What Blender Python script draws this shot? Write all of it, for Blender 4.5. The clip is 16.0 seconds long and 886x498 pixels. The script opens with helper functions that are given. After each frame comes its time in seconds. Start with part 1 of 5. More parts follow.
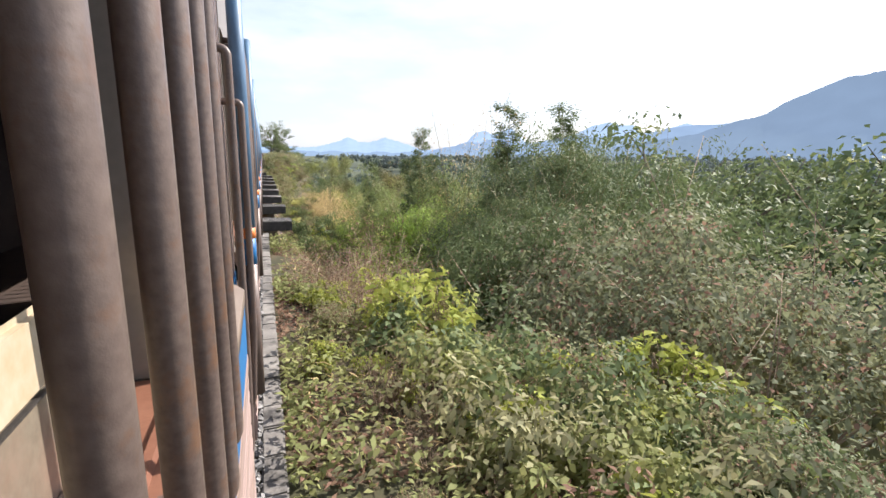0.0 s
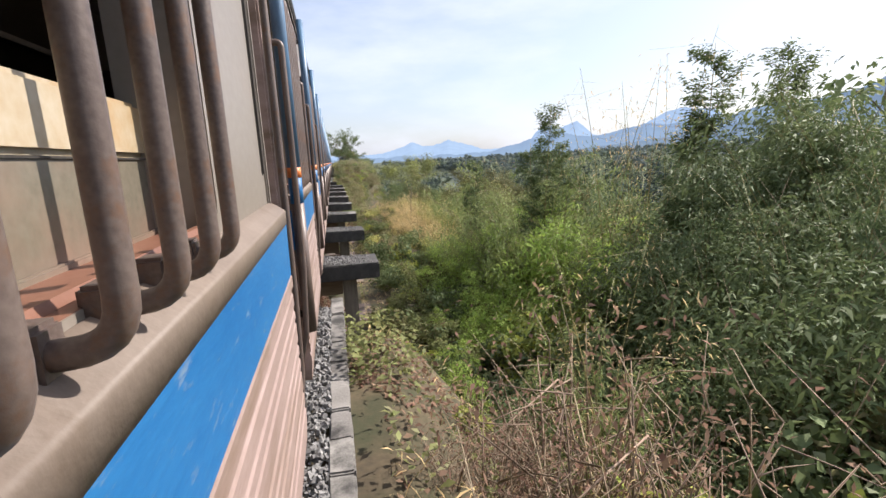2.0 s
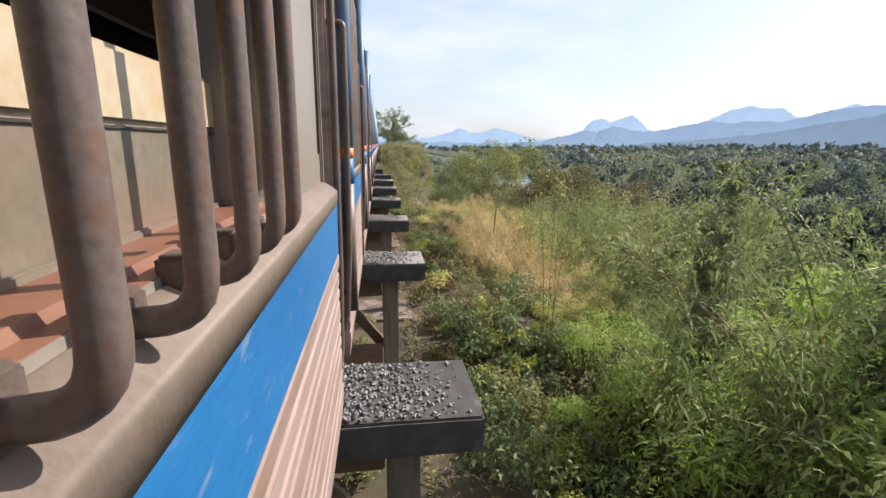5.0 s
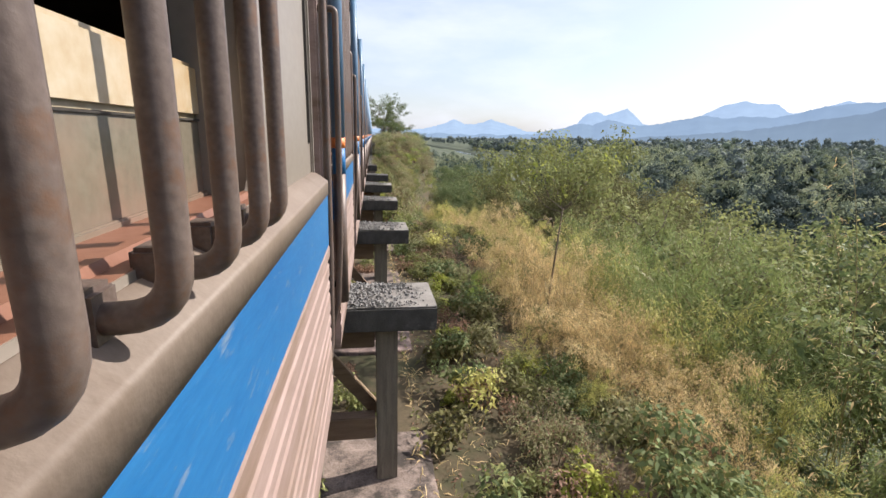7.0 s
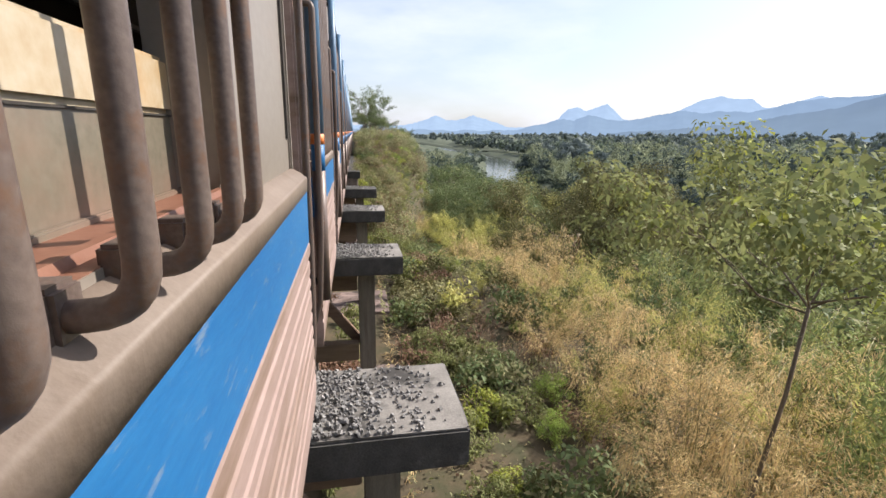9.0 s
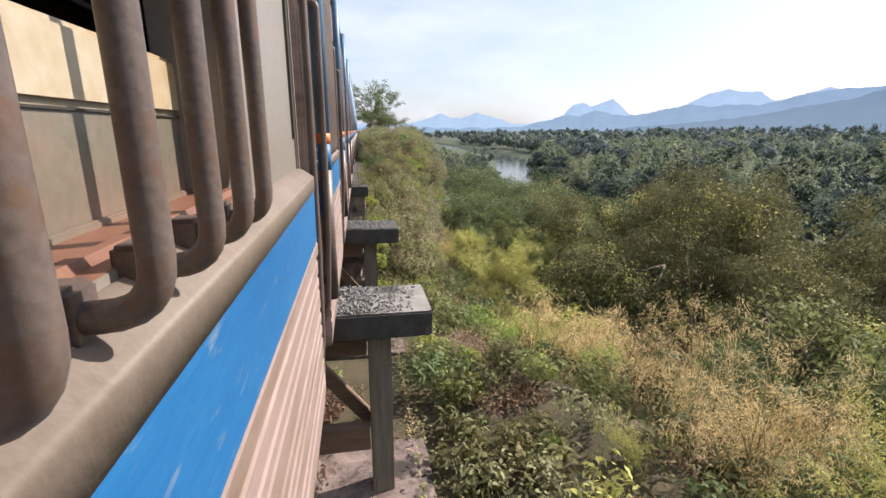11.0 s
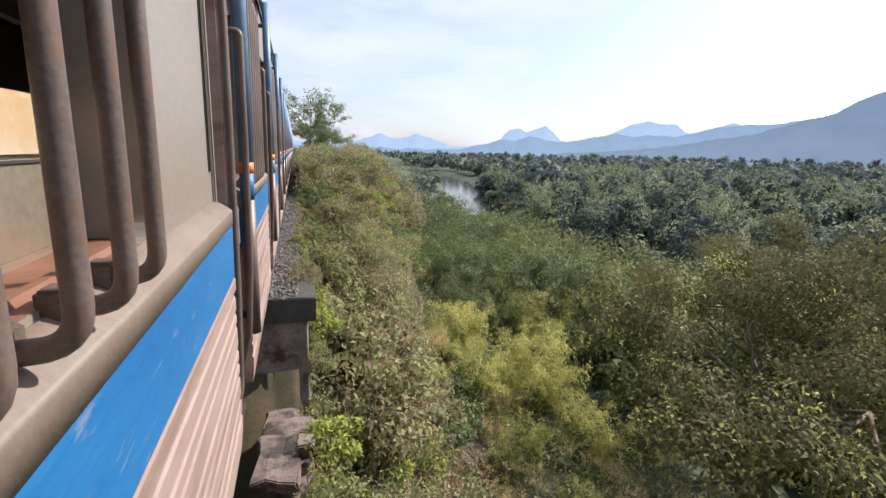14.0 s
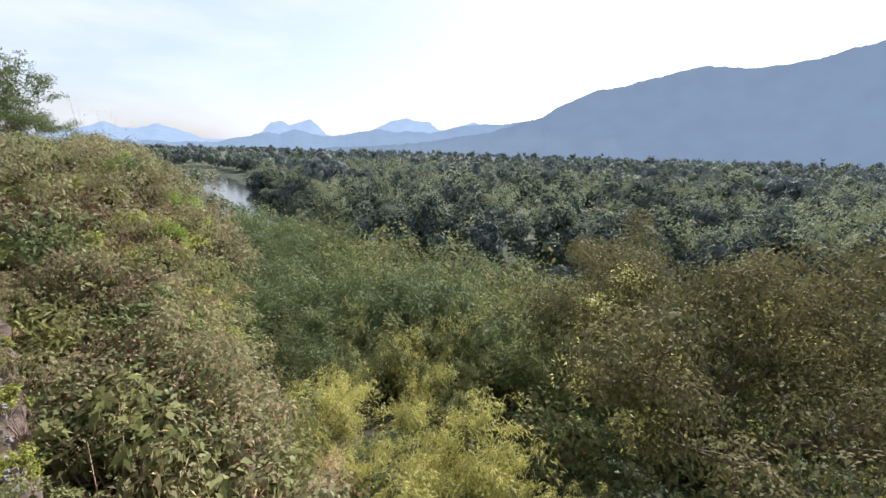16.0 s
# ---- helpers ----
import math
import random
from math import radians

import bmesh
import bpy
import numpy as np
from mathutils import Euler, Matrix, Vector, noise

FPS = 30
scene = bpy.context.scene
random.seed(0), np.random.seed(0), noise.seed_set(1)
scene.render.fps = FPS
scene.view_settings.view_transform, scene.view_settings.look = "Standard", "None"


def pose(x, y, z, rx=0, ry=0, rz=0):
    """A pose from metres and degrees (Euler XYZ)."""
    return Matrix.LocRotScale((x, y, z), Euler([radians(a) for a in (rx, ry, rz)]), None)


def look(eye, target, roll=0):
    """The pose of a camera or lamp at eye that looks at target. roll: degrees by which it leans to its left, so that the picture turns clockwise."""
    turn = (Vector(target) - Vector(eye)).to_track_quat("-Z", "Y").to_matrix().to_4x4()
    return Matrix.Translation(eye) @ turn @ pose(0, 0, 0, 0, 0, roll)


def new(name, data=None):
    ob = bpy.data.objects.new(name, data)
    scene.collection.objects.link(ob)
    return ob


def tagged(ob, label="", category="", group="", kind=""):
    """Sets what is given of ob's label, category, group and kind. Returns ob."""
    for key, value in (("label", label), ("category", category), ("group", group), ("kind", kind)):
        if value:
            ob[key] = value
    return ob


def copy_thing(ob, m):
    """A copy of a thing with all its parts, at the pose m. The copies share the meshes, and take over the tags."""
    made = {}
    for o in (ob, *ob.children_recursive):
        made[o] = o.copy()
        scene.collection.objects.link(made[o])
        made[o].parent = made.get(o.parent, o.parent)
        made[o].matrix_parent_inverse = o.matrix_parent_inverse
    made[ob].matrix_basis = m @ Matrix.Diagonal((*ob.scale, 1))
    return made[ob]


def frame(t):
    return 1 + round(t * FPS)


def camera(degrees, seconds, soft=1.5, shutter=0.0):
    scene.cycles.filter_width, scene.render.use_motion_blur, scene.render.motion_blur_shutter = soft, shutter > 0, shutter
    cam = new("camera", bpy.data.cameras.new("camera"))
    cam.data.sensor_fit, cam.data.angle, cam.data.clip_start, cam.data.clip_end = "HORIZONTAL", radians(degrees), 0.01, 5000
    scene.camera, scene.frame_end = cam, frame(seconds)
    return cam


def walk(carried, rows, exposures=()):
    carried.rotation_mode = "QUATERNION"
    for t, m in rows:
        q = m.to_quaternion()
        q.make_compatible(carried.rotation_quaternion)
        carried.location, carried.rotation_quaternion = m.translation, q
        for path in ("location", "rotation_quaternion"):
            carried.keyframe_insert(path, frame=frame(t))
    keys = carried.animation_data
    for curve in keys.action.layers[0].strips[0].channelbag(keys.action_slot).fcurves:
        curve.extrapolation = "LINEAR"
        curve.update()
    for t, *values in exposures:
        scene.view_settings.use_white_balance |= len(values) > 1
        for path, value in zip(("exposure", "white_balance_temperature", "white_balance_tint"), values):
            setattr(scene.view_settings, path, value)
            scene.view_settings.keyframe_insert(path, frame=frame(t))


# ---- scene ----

# The train's side runs along +y; z = 0 is the top of the trestle caps.
cam = camera(88.05, 16.0)
EYE = 2.91        # height of the camera's line over the caps
SPEED = 5.0       # metres a second along the track
SWAY = [
    # seconds, sideways, along, up, pitch, roll, yaw
    (0.0, -0.101, 0.053, 0.280, -11.44, -1.18, -21.12),
    (0.5, -0.011, -0.080, 0.228, -11.57, -3.70, -21.46),
    (1.0, 0.011, -0.014, 0.052, -10.88, -2.07, -16.34),
    (1.5, 0.005, -0.014, -0.049, -11.16, 2.47, -15.08),
    (2.0, 0.007, -0.011, -0.064, -11.28, 2.52, -13.37),
    (2.5, 0.004, -0.013, -0.047, -11.18, 0.95, -12.05),
    (3.0, 0.016, -0.025, -0.036, -11.20, 0.67, -11.24),
    (3.5, -0.025, -0.002, -0.035, -11.29, -0.61, -8.92),
    (4.0, -0.025, 0.005, -0.047, -11.84, -0.58, -7.73),
    (6.5, -0.012, 0.017, -0.061, -13.63, -1.19, -8.10),
    (7.0, -0.013, 0.022, -0.059, -13.83, -1.45, -8.47),
    (7.5, 0.005, 0.012, -0.059, -13.92, -1.39, -9.18),
    (8.0, 0.006, 0.013, -0.059, -13.85, -1.14, -10.09),
    (8.5, -0.011, 0.025, -0.063, -13.97, -1.01, -10.51),
    (9.0, -0.005, 0.019, -0.063, -14.22, -1.09, -10.69),
    (11.5, -0.012, 0.023, -0.065, -14.49, -0.09, -10.14),
    (12.0, 0.011, 0.020, -0.014, -14.25, -0.16, -10.68),
    (12.5, 0.029, 0.020, -0.007, -13.57, -0.91, -13.01),
    (13.0, 0.061, -0.003, 0.005, -12.81, -1.92, -16.06),
    (13.5, 0.056, 0.002, 0.011, -12.15, -1.88, -17.06),
    (14.0, 0.042, 0.013, 0.002, -11.88, -2.11, -17.54),
    (14.5, 0.056, -0.003, 0.012, -11.95, -3.15, -17.69),
    (15.0, 0.069, -0.022, 0.058, -11.80, -3.48, -20.90),
    (15.5, 0.070, -0.003, 0.080, -11.30, -6.32, -31.13),
    (16.0, 0.070, -0.020, 0.070, -11.50, -2.29, -45.51),
]
PATH = [(t, pose(x, SPEED * t + y, EYE + z, 90 + pitch, roll, yaw)) for t, x, y, z, pitch, roll, yaw in SWAY]
walk(cam, PATH, [(0.0, 0.98, 6250, 14), (0.5, 0.92, 6250, 14), (1.2, 0.72, 6250, 14), (4.0, 0.72, 6300, 13), (9.0, 0.74, 6350, 13), (12.0, 0.7, 6300, 13), (16.0, 0.72, 6200, 14)])

# ---------------------------------------------------------------- light
SUN_AZ, SUN_EL = 76.0, 41.0     # degrees from the track towards the valley, and up
sun = new("sun", bpy.data.lights.new("sun", "SUN"))
sun.data.energy, sun.data.angle, sun.data.color = 4.8, radians(0.6), (1.0, 0.93, 0.82)
SUN_WAY = Vector((math.sin(radians(SUN_AZ)) * math.cos(radians(SUN_EL)),
                  math.cos(radians(SUN_AZ)) * math.cos(radians(SUN_EL)), math.sin(radians(SUN_EL))))
sun.matrix_world = look(SUN_WAY * 100, (0, 0, 0))

world = bpy.data.worlds.new("world")
scene.world = world
world.use_nodes = True
wn, wl = world.node_tree.nodes, world.node_tree.links
wn.clear()
sky = wn.new("ShaderNodeTexSky")
sky.sky_type, sky.sun_disc = "NISHITA", False
sky.sun_elevation, sky.sun_rotation = radians(SUN_EL), radians(SUN_AZ)
sky.air_density, sky.dust_density, sky.ozone_density, sky.altitude = 1.0, 2.0, 1.5, 100
way = wn.new("ShaderNodeTexCoord")
spread = wn.new("ShaderNodeMapping")
spread.inputs["Scale"].default_value = (1.0, 1.0, 3.2)
cloud = wn.new("ShaderNodeTexNoise")
cloud.inputs["Scale"].default_value, cloud.inputs["Detail"].default_value = 2.6, 8.0
cloud.inputs["Roughness"].default_value = 0.55
veil = wn.new("ShaderNodeMapRange")
veil.inputs["From Min"].default_value, veil.inputs["From Max"].default_value = 0.42, 0.72
veil.inputs["To Min"].default_value, veil.inputs["To Max"].default_value = 0.38, 0.85
mixsky = wn.new("ShaderNodeMix")
mixsky.data_type = "RGBA"
mixsky.inputs["B"].default_value = (6.5, 6.8, 7.5, 1)
bg, wout = wn.new("ShaderNodeBackground"), wn.new("ShaderNodeOutputWorld")
bg.inputs["Strength"].default_value = 0.1
wl.new(way.outputs["Generated"], spread.inputs["Vector"])
wl.new(spread.outputs["Vector"], cloud.inputs["Vector"])
wl.new(cloud.outputs["Fac"], veil.inputs["Value"])
wl.new(veil.outputs["Result"], mixsky.inputs["Factor"])
wl.new(sky.outputs["Color"], mixsky.inputs["A"])
wl.new(mixsky.outputs["Result"], bg.inputs["Color"])
wl.new(bg.outputs["Background"], wout.inputs["Surface"])

# ---------------------------------------------------------------- materials


def material(name, low, high, rough=0.8, metal=0.0, scale=6.0, fine=60.0, bump=0.2, stain=None, stain_at=(0.55, 0.7),
             stretch=(1, 1, 1), random_by="", spread_by=0.0, through_light=0.0, space="Object", stain_scale=None, shine=0.5):
    """Two-scale noise between two colours, an optional third colour in patches, relief, and variation by object or island."""
    m = bpy.data.materials.new(name)
    m.use_nodes = True
    n, l = m.node_tree.nodes, m.node_tree.links
    b = n["Principled BSDF"]
    b.inputs["Roughness"].default_value, b.inputs["Metallic"].default_value = rough, metal
    b.inputs["Specular IOR Level"].default_value = shine
    co, mp = n.new("ShaderNodeTexCoord"), n.new("ShaderNodeMapping")
    mp.inputs["Scale"].default_value = stretch
    l.new(co.outputs[space], mp.inputs["Vector"])
    big, small = n.new("ShaderNodeTexNoise"), n.new("ShaderNodeTexNoise")
    big.inputs["Scale"].default_value, big.inputs["Detail"].default_value = scale, 6
    small.inputs["Scale"].default_value, small.inputs["Detail"].default_value = fine, 4
    for q in (big, small):
        l.new(mp.outputs["Vector"], q.inputs["Vector"])
    both = n.new("ShaderNodeMix")
    both.inputs["Factor"].default_value = 0.4
    l.new(big.outputs["Fac"], both.inputs["A"])
    l.new(small.outputs["Fac"], both.inputs["B"])
    ramp = n.new("ShaderNodeMapRange")
    ramp.inputs["From Min"].default_value, ramp.inputs["From Max"].default_value = 0.35, 0.65
    l.new(both.outputs["Result"], ramp.inputs["Value"])
    mix = n.new("ShaderNodeMix")
    mix.data_type = "RGBA"
    mix.inputs["A"].default_value, mix.inputs["B"].default_value = (*low, 1), (*high, 1)
    l.new(ramp.outputs["Result"], mix.inputs["Factor"])
    colour = mix.outputs["Result"]
    if stain:
        patch, edge, over = n.new("ShaderNodeTexNoise"), n.new("ShaderNodeMapRange"), n.new("ShaderNodeMix")
        patch.inputs["Scale"].default_value, patch.inputs["Detail"].default_value = stain_scale or scale * 0.7, 9
        patch.inputs["Roughness"].default_value = 0.65
        shift = n.new("ShaderNodeVectorMath")
        shift.inputs[1].default_value = (3.7, 9.1, 5.3)
        l.new(mp.outputs["Vector"], shift.inputs[0])
        l.new(shift.outputs["Vector"], patch.inputs["Vector"])
        edge.inputs["From Min"].default_value, edge.inputs["From Max"].default_value = stain_at
        l.new(patch.outputs["Fac"], edge.inputs["Value"])
        over.data_type = "RGBA"
        over.inputs["B"].default_value = (*stain, 1)
        l.new(edge.outputs["Result"], over.inputs["Factor"])
        l.new(colour, over.inputs["A"])
        colour = over.outputs["Result"]
    if random_by:
        src = n.new("ShaderNodeObjectInfo" if random_by == "object" else "ShaderNodeNewGeometry")
        value = src.outputs["Random"] if random_by == "object" else src.outputs["Random Per Island"]
        hsv, wide, tone = n.new("ShaderNodeHueSaturation"), n.new("ShaderNodeMapRange"), n.new("ShaderNodeMapRange")
        wide.inputs["To Min"].default_value, wide.inputs["To Max"].default_value = 1 - spread_by, 1 + spread_by
        tone.inputs["To Min"].default_value, tone.inputs["To Max"].default_value = 0.5 - spread_by * 0.05, 0.5 + spread_by * 0.05
        turn = n.new("ShaderNodeMath")
        turn.operation = "MULTIPLY"
        turn.inputs[1].default_value = 7.31
        frac = n.new("ShaderNodeMath")
        frac.operation = "FRACT"
        l.new(value, wide.inputs["Value"])
        l.new(value, turn.inputs[0])
        l.new(turn.outputs["Value"], frac.inputs[0])
        l.new(frac.outputs["Value"], tone.inputs["Value"])
        l.new(wide.outputs["Result"], hsv.inputs["Value"])
        l.new(tone.outputs["Result"], hsv.inputs["Hue"])
        l.new(colour, hsv.inputs["Color"])
        colour = hsv.outputs["Color"]
    l.new(colour, b.inputs["Base Color"])
    if bump:
        bp = n.new("ShaderNodeBump")
        bp.inputs["Strength"].default_value, bp.inputs["Distance"].default_value = bump, 0.02
        l.new(both.outputs["Result"], bp.inputs["Height"])
        l.new(bp.outputs["Normal"], b.inputs["Normal"])
    if through_light:
        tl, add, out = n.new("ShaderNodeBsdfTranslucent"), n.new("ShaderNodeMixShader"), n["Material Output"]
        l.new(colour, tl.inputs["Color"])
        add.inputs["Fac"].default_value = through_light
        l.new(b.outputs["BSDF"], add.inputs[1])
        l.new(tl.outputs["BSDF"], add.inputs[2])
        l.new(add.outputs["Shader"], out.inputs["Surface"])
    return m


def leaf_material(name, low, high, rough=0.65, spread_by=0.24, through_light=0.4):
    return material(name, low, high, rough, scale=0.22, fine=2.5, bump=0, random_by="island", spread_by=spread_by,
                    through_light=through_light, space="Object", shine=0.2)


BEIGE = material("beige_coach_paint", (0.202, 0.172, 0.143), (0.252, 0.218, 0.185), 0.42, scale=1.5, fine=40, bump=0.04,
                 stain=(0.27, 0.2, 0.15), stain_at=(0.56, 0.8), stretch=(1, 0.5, 1))
LEDGE = material("dusty_beige_ledge_paint", (0.174, 0.13, 0.1), (0.225, 0.175, 0.138), 0.6, scale=5, fine=70, bump=0.1,
                 stain=(0.15, 0.1, 0.065), stain_at=(0.55, 0.75))
BLUE = material("faded_blue_stripe_paint", (0.006, 0.1, 0.285), (0.018, 0.142, 0.345), 0.5, scale=5, fine=70, bump=0.08,
                stain=(0.13, 0.2, 0.3), stain_at=(0.58, 0.7), stretch=(1, 0.3, 1.5), stain_scale=34)
PINK = material("grimy_pinkish_white_paint", (0.275, 0.195, 0.172), (0.355, 0.262, 0.235), 0.55, scale=3, fine=60, bump=0.08,
                stain=(0.16, 0.105, 0.07), stain_at=(0.46, 0.66), stretch=(1, 0.4, 2.5))
FADED = material("faded_light_blue_paint", (0.085, 0.19, 0.33), (0.14, 0.26, 0.41), 0.45, scale=3, fine=40, bump=0.04,
                 stain=(0.06, 0.1, 0.16), stain_at=(0.55, 0.7), stretch=(1, 1, 0.4))
ORANGE = material("orange_stripe_paint", (0.6, 0.16, 0.04), (0.7, 0.22, 0.06), 0.5, scale=6, bump=0.03)
RUST = material("rusty_brown_pipe", (0.085, 0.06, 0.052), (0.17, 0.13, 0.112), 0.45, 0.1, scale=5, fine=140, bump=0.07,
                stain=(0.145, 0.08, 0.05), stain_at=(0.53, 0.68), stain_scale=26)
SILL = material("terracotta_painted_sill", (0.177, 0.0753, 0.0459), (0.223, 0.105, 0.0655), 0.5, scale=5, fine=60, bump=0.08,
                stain=(0.3, 0.16, 0.1), stain_at=(0.55, 0.75))
CREAM = material("cream_sash_paint", (0.36, 0.26, 0.14), (0.47, 0.41, 0.31), 0.45, scale=4, fine=40, bump=0.04,
                 stain=(0.42, 0.25, 0.1), stain_at=(0.5, 0.75))
DUSTY = material("dust_coated_window_glass", (0.13, 0.115, 0.085), (0.19, 0.165, 0.125), 0.25, scale=4, fine=60, bump=0.02,
                 stain=(0.24, 0.15, 0.11), stain_at=(0.42, 0.62), stain_scale=1.6)
# Brown kept dark so that the unlit inside of the coach reads black.
INSIDE = material("dark_brown_interior", (0.05, 0.035, 0.03), (0.09, 0.06, 0.045), 0.7, scale=3, bump=0.05)
UNDER = material("sooty_underframe_steel", (0.03, 0.027, 0.025), (0.07, 0.06, 0.05), 0.7, 0.3, scale=6, bump=0.2)
STEEL = material("worn_rail_steel", (0.16, 0.1, 0.07), (0.25, 0.18, 0.14), 0.45, 0.6, scale=8, bump=0.1)
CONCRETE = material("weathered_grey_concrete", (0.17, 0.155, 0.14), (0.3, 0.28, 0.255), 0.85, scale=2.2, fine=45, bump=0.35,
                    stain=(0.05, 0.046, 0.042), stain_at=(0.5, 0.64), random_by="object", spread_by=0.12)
NEAR_BLACK = material("near_black_concrete", (0.045, 0.042, 0.04), (0.1, 0.094, 0.088), 0.9, scale=3, fine=50, bump=0.4,
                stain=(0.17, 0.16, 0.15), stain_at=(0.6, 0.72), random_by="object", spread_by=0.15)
POST = material("grey_weathered_timber_post", (0.15, 0.125, 0.1), (0.27, 0.235, 0.19), 0.85, scale=3, fine=40, bump=0.4,
                stretch=(4, 4, 0.4), stain=(0.08, 0.065, 0.05), stain_at=(0.55, 0.72), random_by="object", spread_by=0.15)
BROWN = material("brown_timber_brace", (0.13, 0.085, 0.055), (0.22, 0.15, 0.1), 0.85, scale=3, fine=40, bump=0.4,
                 stretch=(0.5, 4, 4), random_by="object", spread_by=0.2)
STONE = material("grey_crushed_ballast", (0.16, 0.152, 0.146), (0.29, 0.28, 0.268), 0.9, scale=9, fine=60, bump=0.2,
                 random_by="island", spread_by=0.22)
SOIL = material("leaf_littered_brown_soil", (0.06, 0.045, 0.026), (0.12, 0.09, 0.05), 0.95, scale=0.6, fine=14, bump=0.6,
                stain=(0.05, 0.05, 0.022), stain_at=(0.45, 0.62), stain_scale=1.1)
ROCK = material("purplish_brown_weathered_rock", (0.1, 0.072, 0.062), (0.27, 0.205, 0.18), 0.92, scale=2.6, fine=26, bump=1.0,
                stain=(0.045, 0.035, 0.03), stain_at=(0.48, 0.6), random_by="object", spread_by=0.25)
BARK = material("grey_brown_bark", (0.1, 0.075, 0.05), (0.2, 0.16, 0.12), 0.9, scale=6, fine=40, bump=0.5, stretch=(2, 2, 0.5))
TWIG = material("dry_brown_twigs", (0.19, 0.135, 0.09), (0.34, 0.26, 0.18), 0.9, scale=4, bump=0, random_by="island", spread_by=0.3)
CULM = material("yellow_green_bamboo_culm", (0.17, 0.15, 0.05), (0.3, 0.25, 0.1), 0.5, scale=5, bump=0, random_by="island", spread_by=0.3)
LEAF = leaf_material("mid_green_leaves", (0.188, 0.213, 0.0818), (0.328, 0.338, 0.135))
LIME = leaf_material("bright_yellow_green_leaves", (0.275, 0.316, 0.0664), (0.456, 0.476, 0.106))
DARK = leaf_material("dark_green_leaves", (0.1, 0.14, 0.06), (0.2, 0.24, 0.1), 0.6, 0.2, 0.3)
OLIVE = leaf_material("dusty_olive_leaves", (0.228, 0.224, 0.118), (0.389, 0.37, 0.2))
STRAW = leaf_material("straw_coloured_dry_bamboo_leaves", (0.594, 0.44, 0.206), (0.807, 0.618, 0.329), 0.7)
GOLDEN = leaf_material("yellowing_bamboo_leaves", (0.37, 0.375, 0.11), (0.6, 0.56, 0.19), 0.6)
LUSH = leaf_material("lush_bright_green_leaves", (0.24, 0.35, 0.07), (0.46, 0.58, 0.14))
VINE = leaf_material("dusty_grey_green_creeper_leaves", (0.15, 0.17, 0.1), (0.31, 0.32, 0.175))
BAMBOO = leaf_material("fresh_green_bamboo_leaves", (0.16, 0.21, 0.07), (0.33, 0.375, 0.14))
DEAD = leaf_material("dead_reddish_brown_leaves", (0.22, 0.132, 0.0908), (0.374, 0.242, 0.169), 0.8)
# Distance haze is painted into PALE and the HAZY greens as paler blue.
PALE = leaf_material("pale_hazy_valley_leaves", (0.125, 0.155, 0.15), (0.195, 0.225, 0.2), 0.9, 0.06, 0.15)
# HAZY_DARK also paints shade in far crowns and along the far bank.
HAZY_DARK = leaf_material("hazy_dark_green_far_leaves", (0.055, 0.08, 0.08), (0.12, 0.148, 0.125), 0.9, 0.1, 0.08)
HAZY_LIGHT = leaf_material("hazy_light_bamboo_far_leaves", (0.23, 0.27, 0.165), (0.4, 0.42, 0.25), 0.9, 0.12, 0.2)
# The big tree's own leaf colour; elsewhere it paints shade inside crowns and thickets.
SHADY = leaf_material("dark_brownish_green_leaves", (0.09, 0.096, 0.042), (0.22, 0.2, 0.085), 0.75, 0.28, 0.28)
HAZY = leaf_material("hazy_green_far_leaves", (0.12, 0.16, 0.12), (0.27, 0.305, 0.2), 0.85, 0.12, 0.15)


def wooded_floor(m, colour):
    """Moss and seedlings take over the bare soil down in the valley."""
    n, l = m.node_tree.nodes, m.node_tree.links
    b = n["Principled BSDF"]
    bare = b.inputs["Base Color"].links[0].from_socket
    co, axes, edge, mix = (n.new(k) for k in ("ShaderNodeTexCoord", "ShaderNodeSeparateXYZ", "ShaderNodeMapRange", "ShaderNodeMix"))
    edge.inputs["From Min"].default_value, edge.inputs["From Max"].default_value = 8, 18
    edge.inputs["To Max"].default_value = 0.85
    mix.data_type = "RGBA"
    mix.inputs["B"].default_value = (*colour, 1)
    l.new(co.outputs["Object"], axes.inputs["Vector"])
    l.new(axes.outputs["X"], edge.inputs["Value"])
    l.new(edge.outputs["Result"], mix.inputs["Factor"])
    l.new(bare, mix.inputs["A"])
    l.new(mix.outputs["Result"], b.inputs["Base Color"])


wooded_floor(SOIL, (0.06, 0.08, 0.045))


# Haze is painted in: the far hills glow in an even blue.
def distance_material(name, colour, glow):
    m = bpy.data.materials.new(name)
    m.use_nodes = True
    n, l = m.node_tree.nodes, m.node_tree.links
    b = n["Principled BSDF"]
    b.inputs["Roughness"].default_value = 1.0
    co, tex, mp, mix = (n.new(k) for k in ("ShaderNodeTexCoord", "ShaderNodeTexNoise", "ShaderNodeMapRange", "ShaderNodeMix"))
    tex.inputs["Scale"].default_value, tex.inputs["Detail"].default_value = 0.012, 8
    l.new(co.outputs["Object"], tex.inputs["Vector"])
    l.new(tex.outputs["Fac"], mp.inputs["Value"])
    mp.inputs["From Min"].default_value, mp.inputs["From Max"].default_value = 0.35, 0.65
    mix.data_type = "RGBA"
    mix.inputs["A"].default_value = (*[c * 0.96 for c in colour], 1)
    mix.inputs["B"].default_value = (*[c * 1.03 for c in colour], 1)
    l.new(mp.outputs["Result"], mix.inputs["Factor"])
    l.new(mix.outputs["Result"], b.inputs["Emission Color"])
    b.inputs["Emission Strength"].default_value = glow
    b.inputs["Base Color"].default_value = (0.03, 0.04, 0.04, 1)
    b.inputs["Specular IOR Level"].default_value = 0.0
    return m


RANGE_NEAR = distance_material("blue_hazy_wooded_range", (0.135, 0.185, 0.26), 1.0)
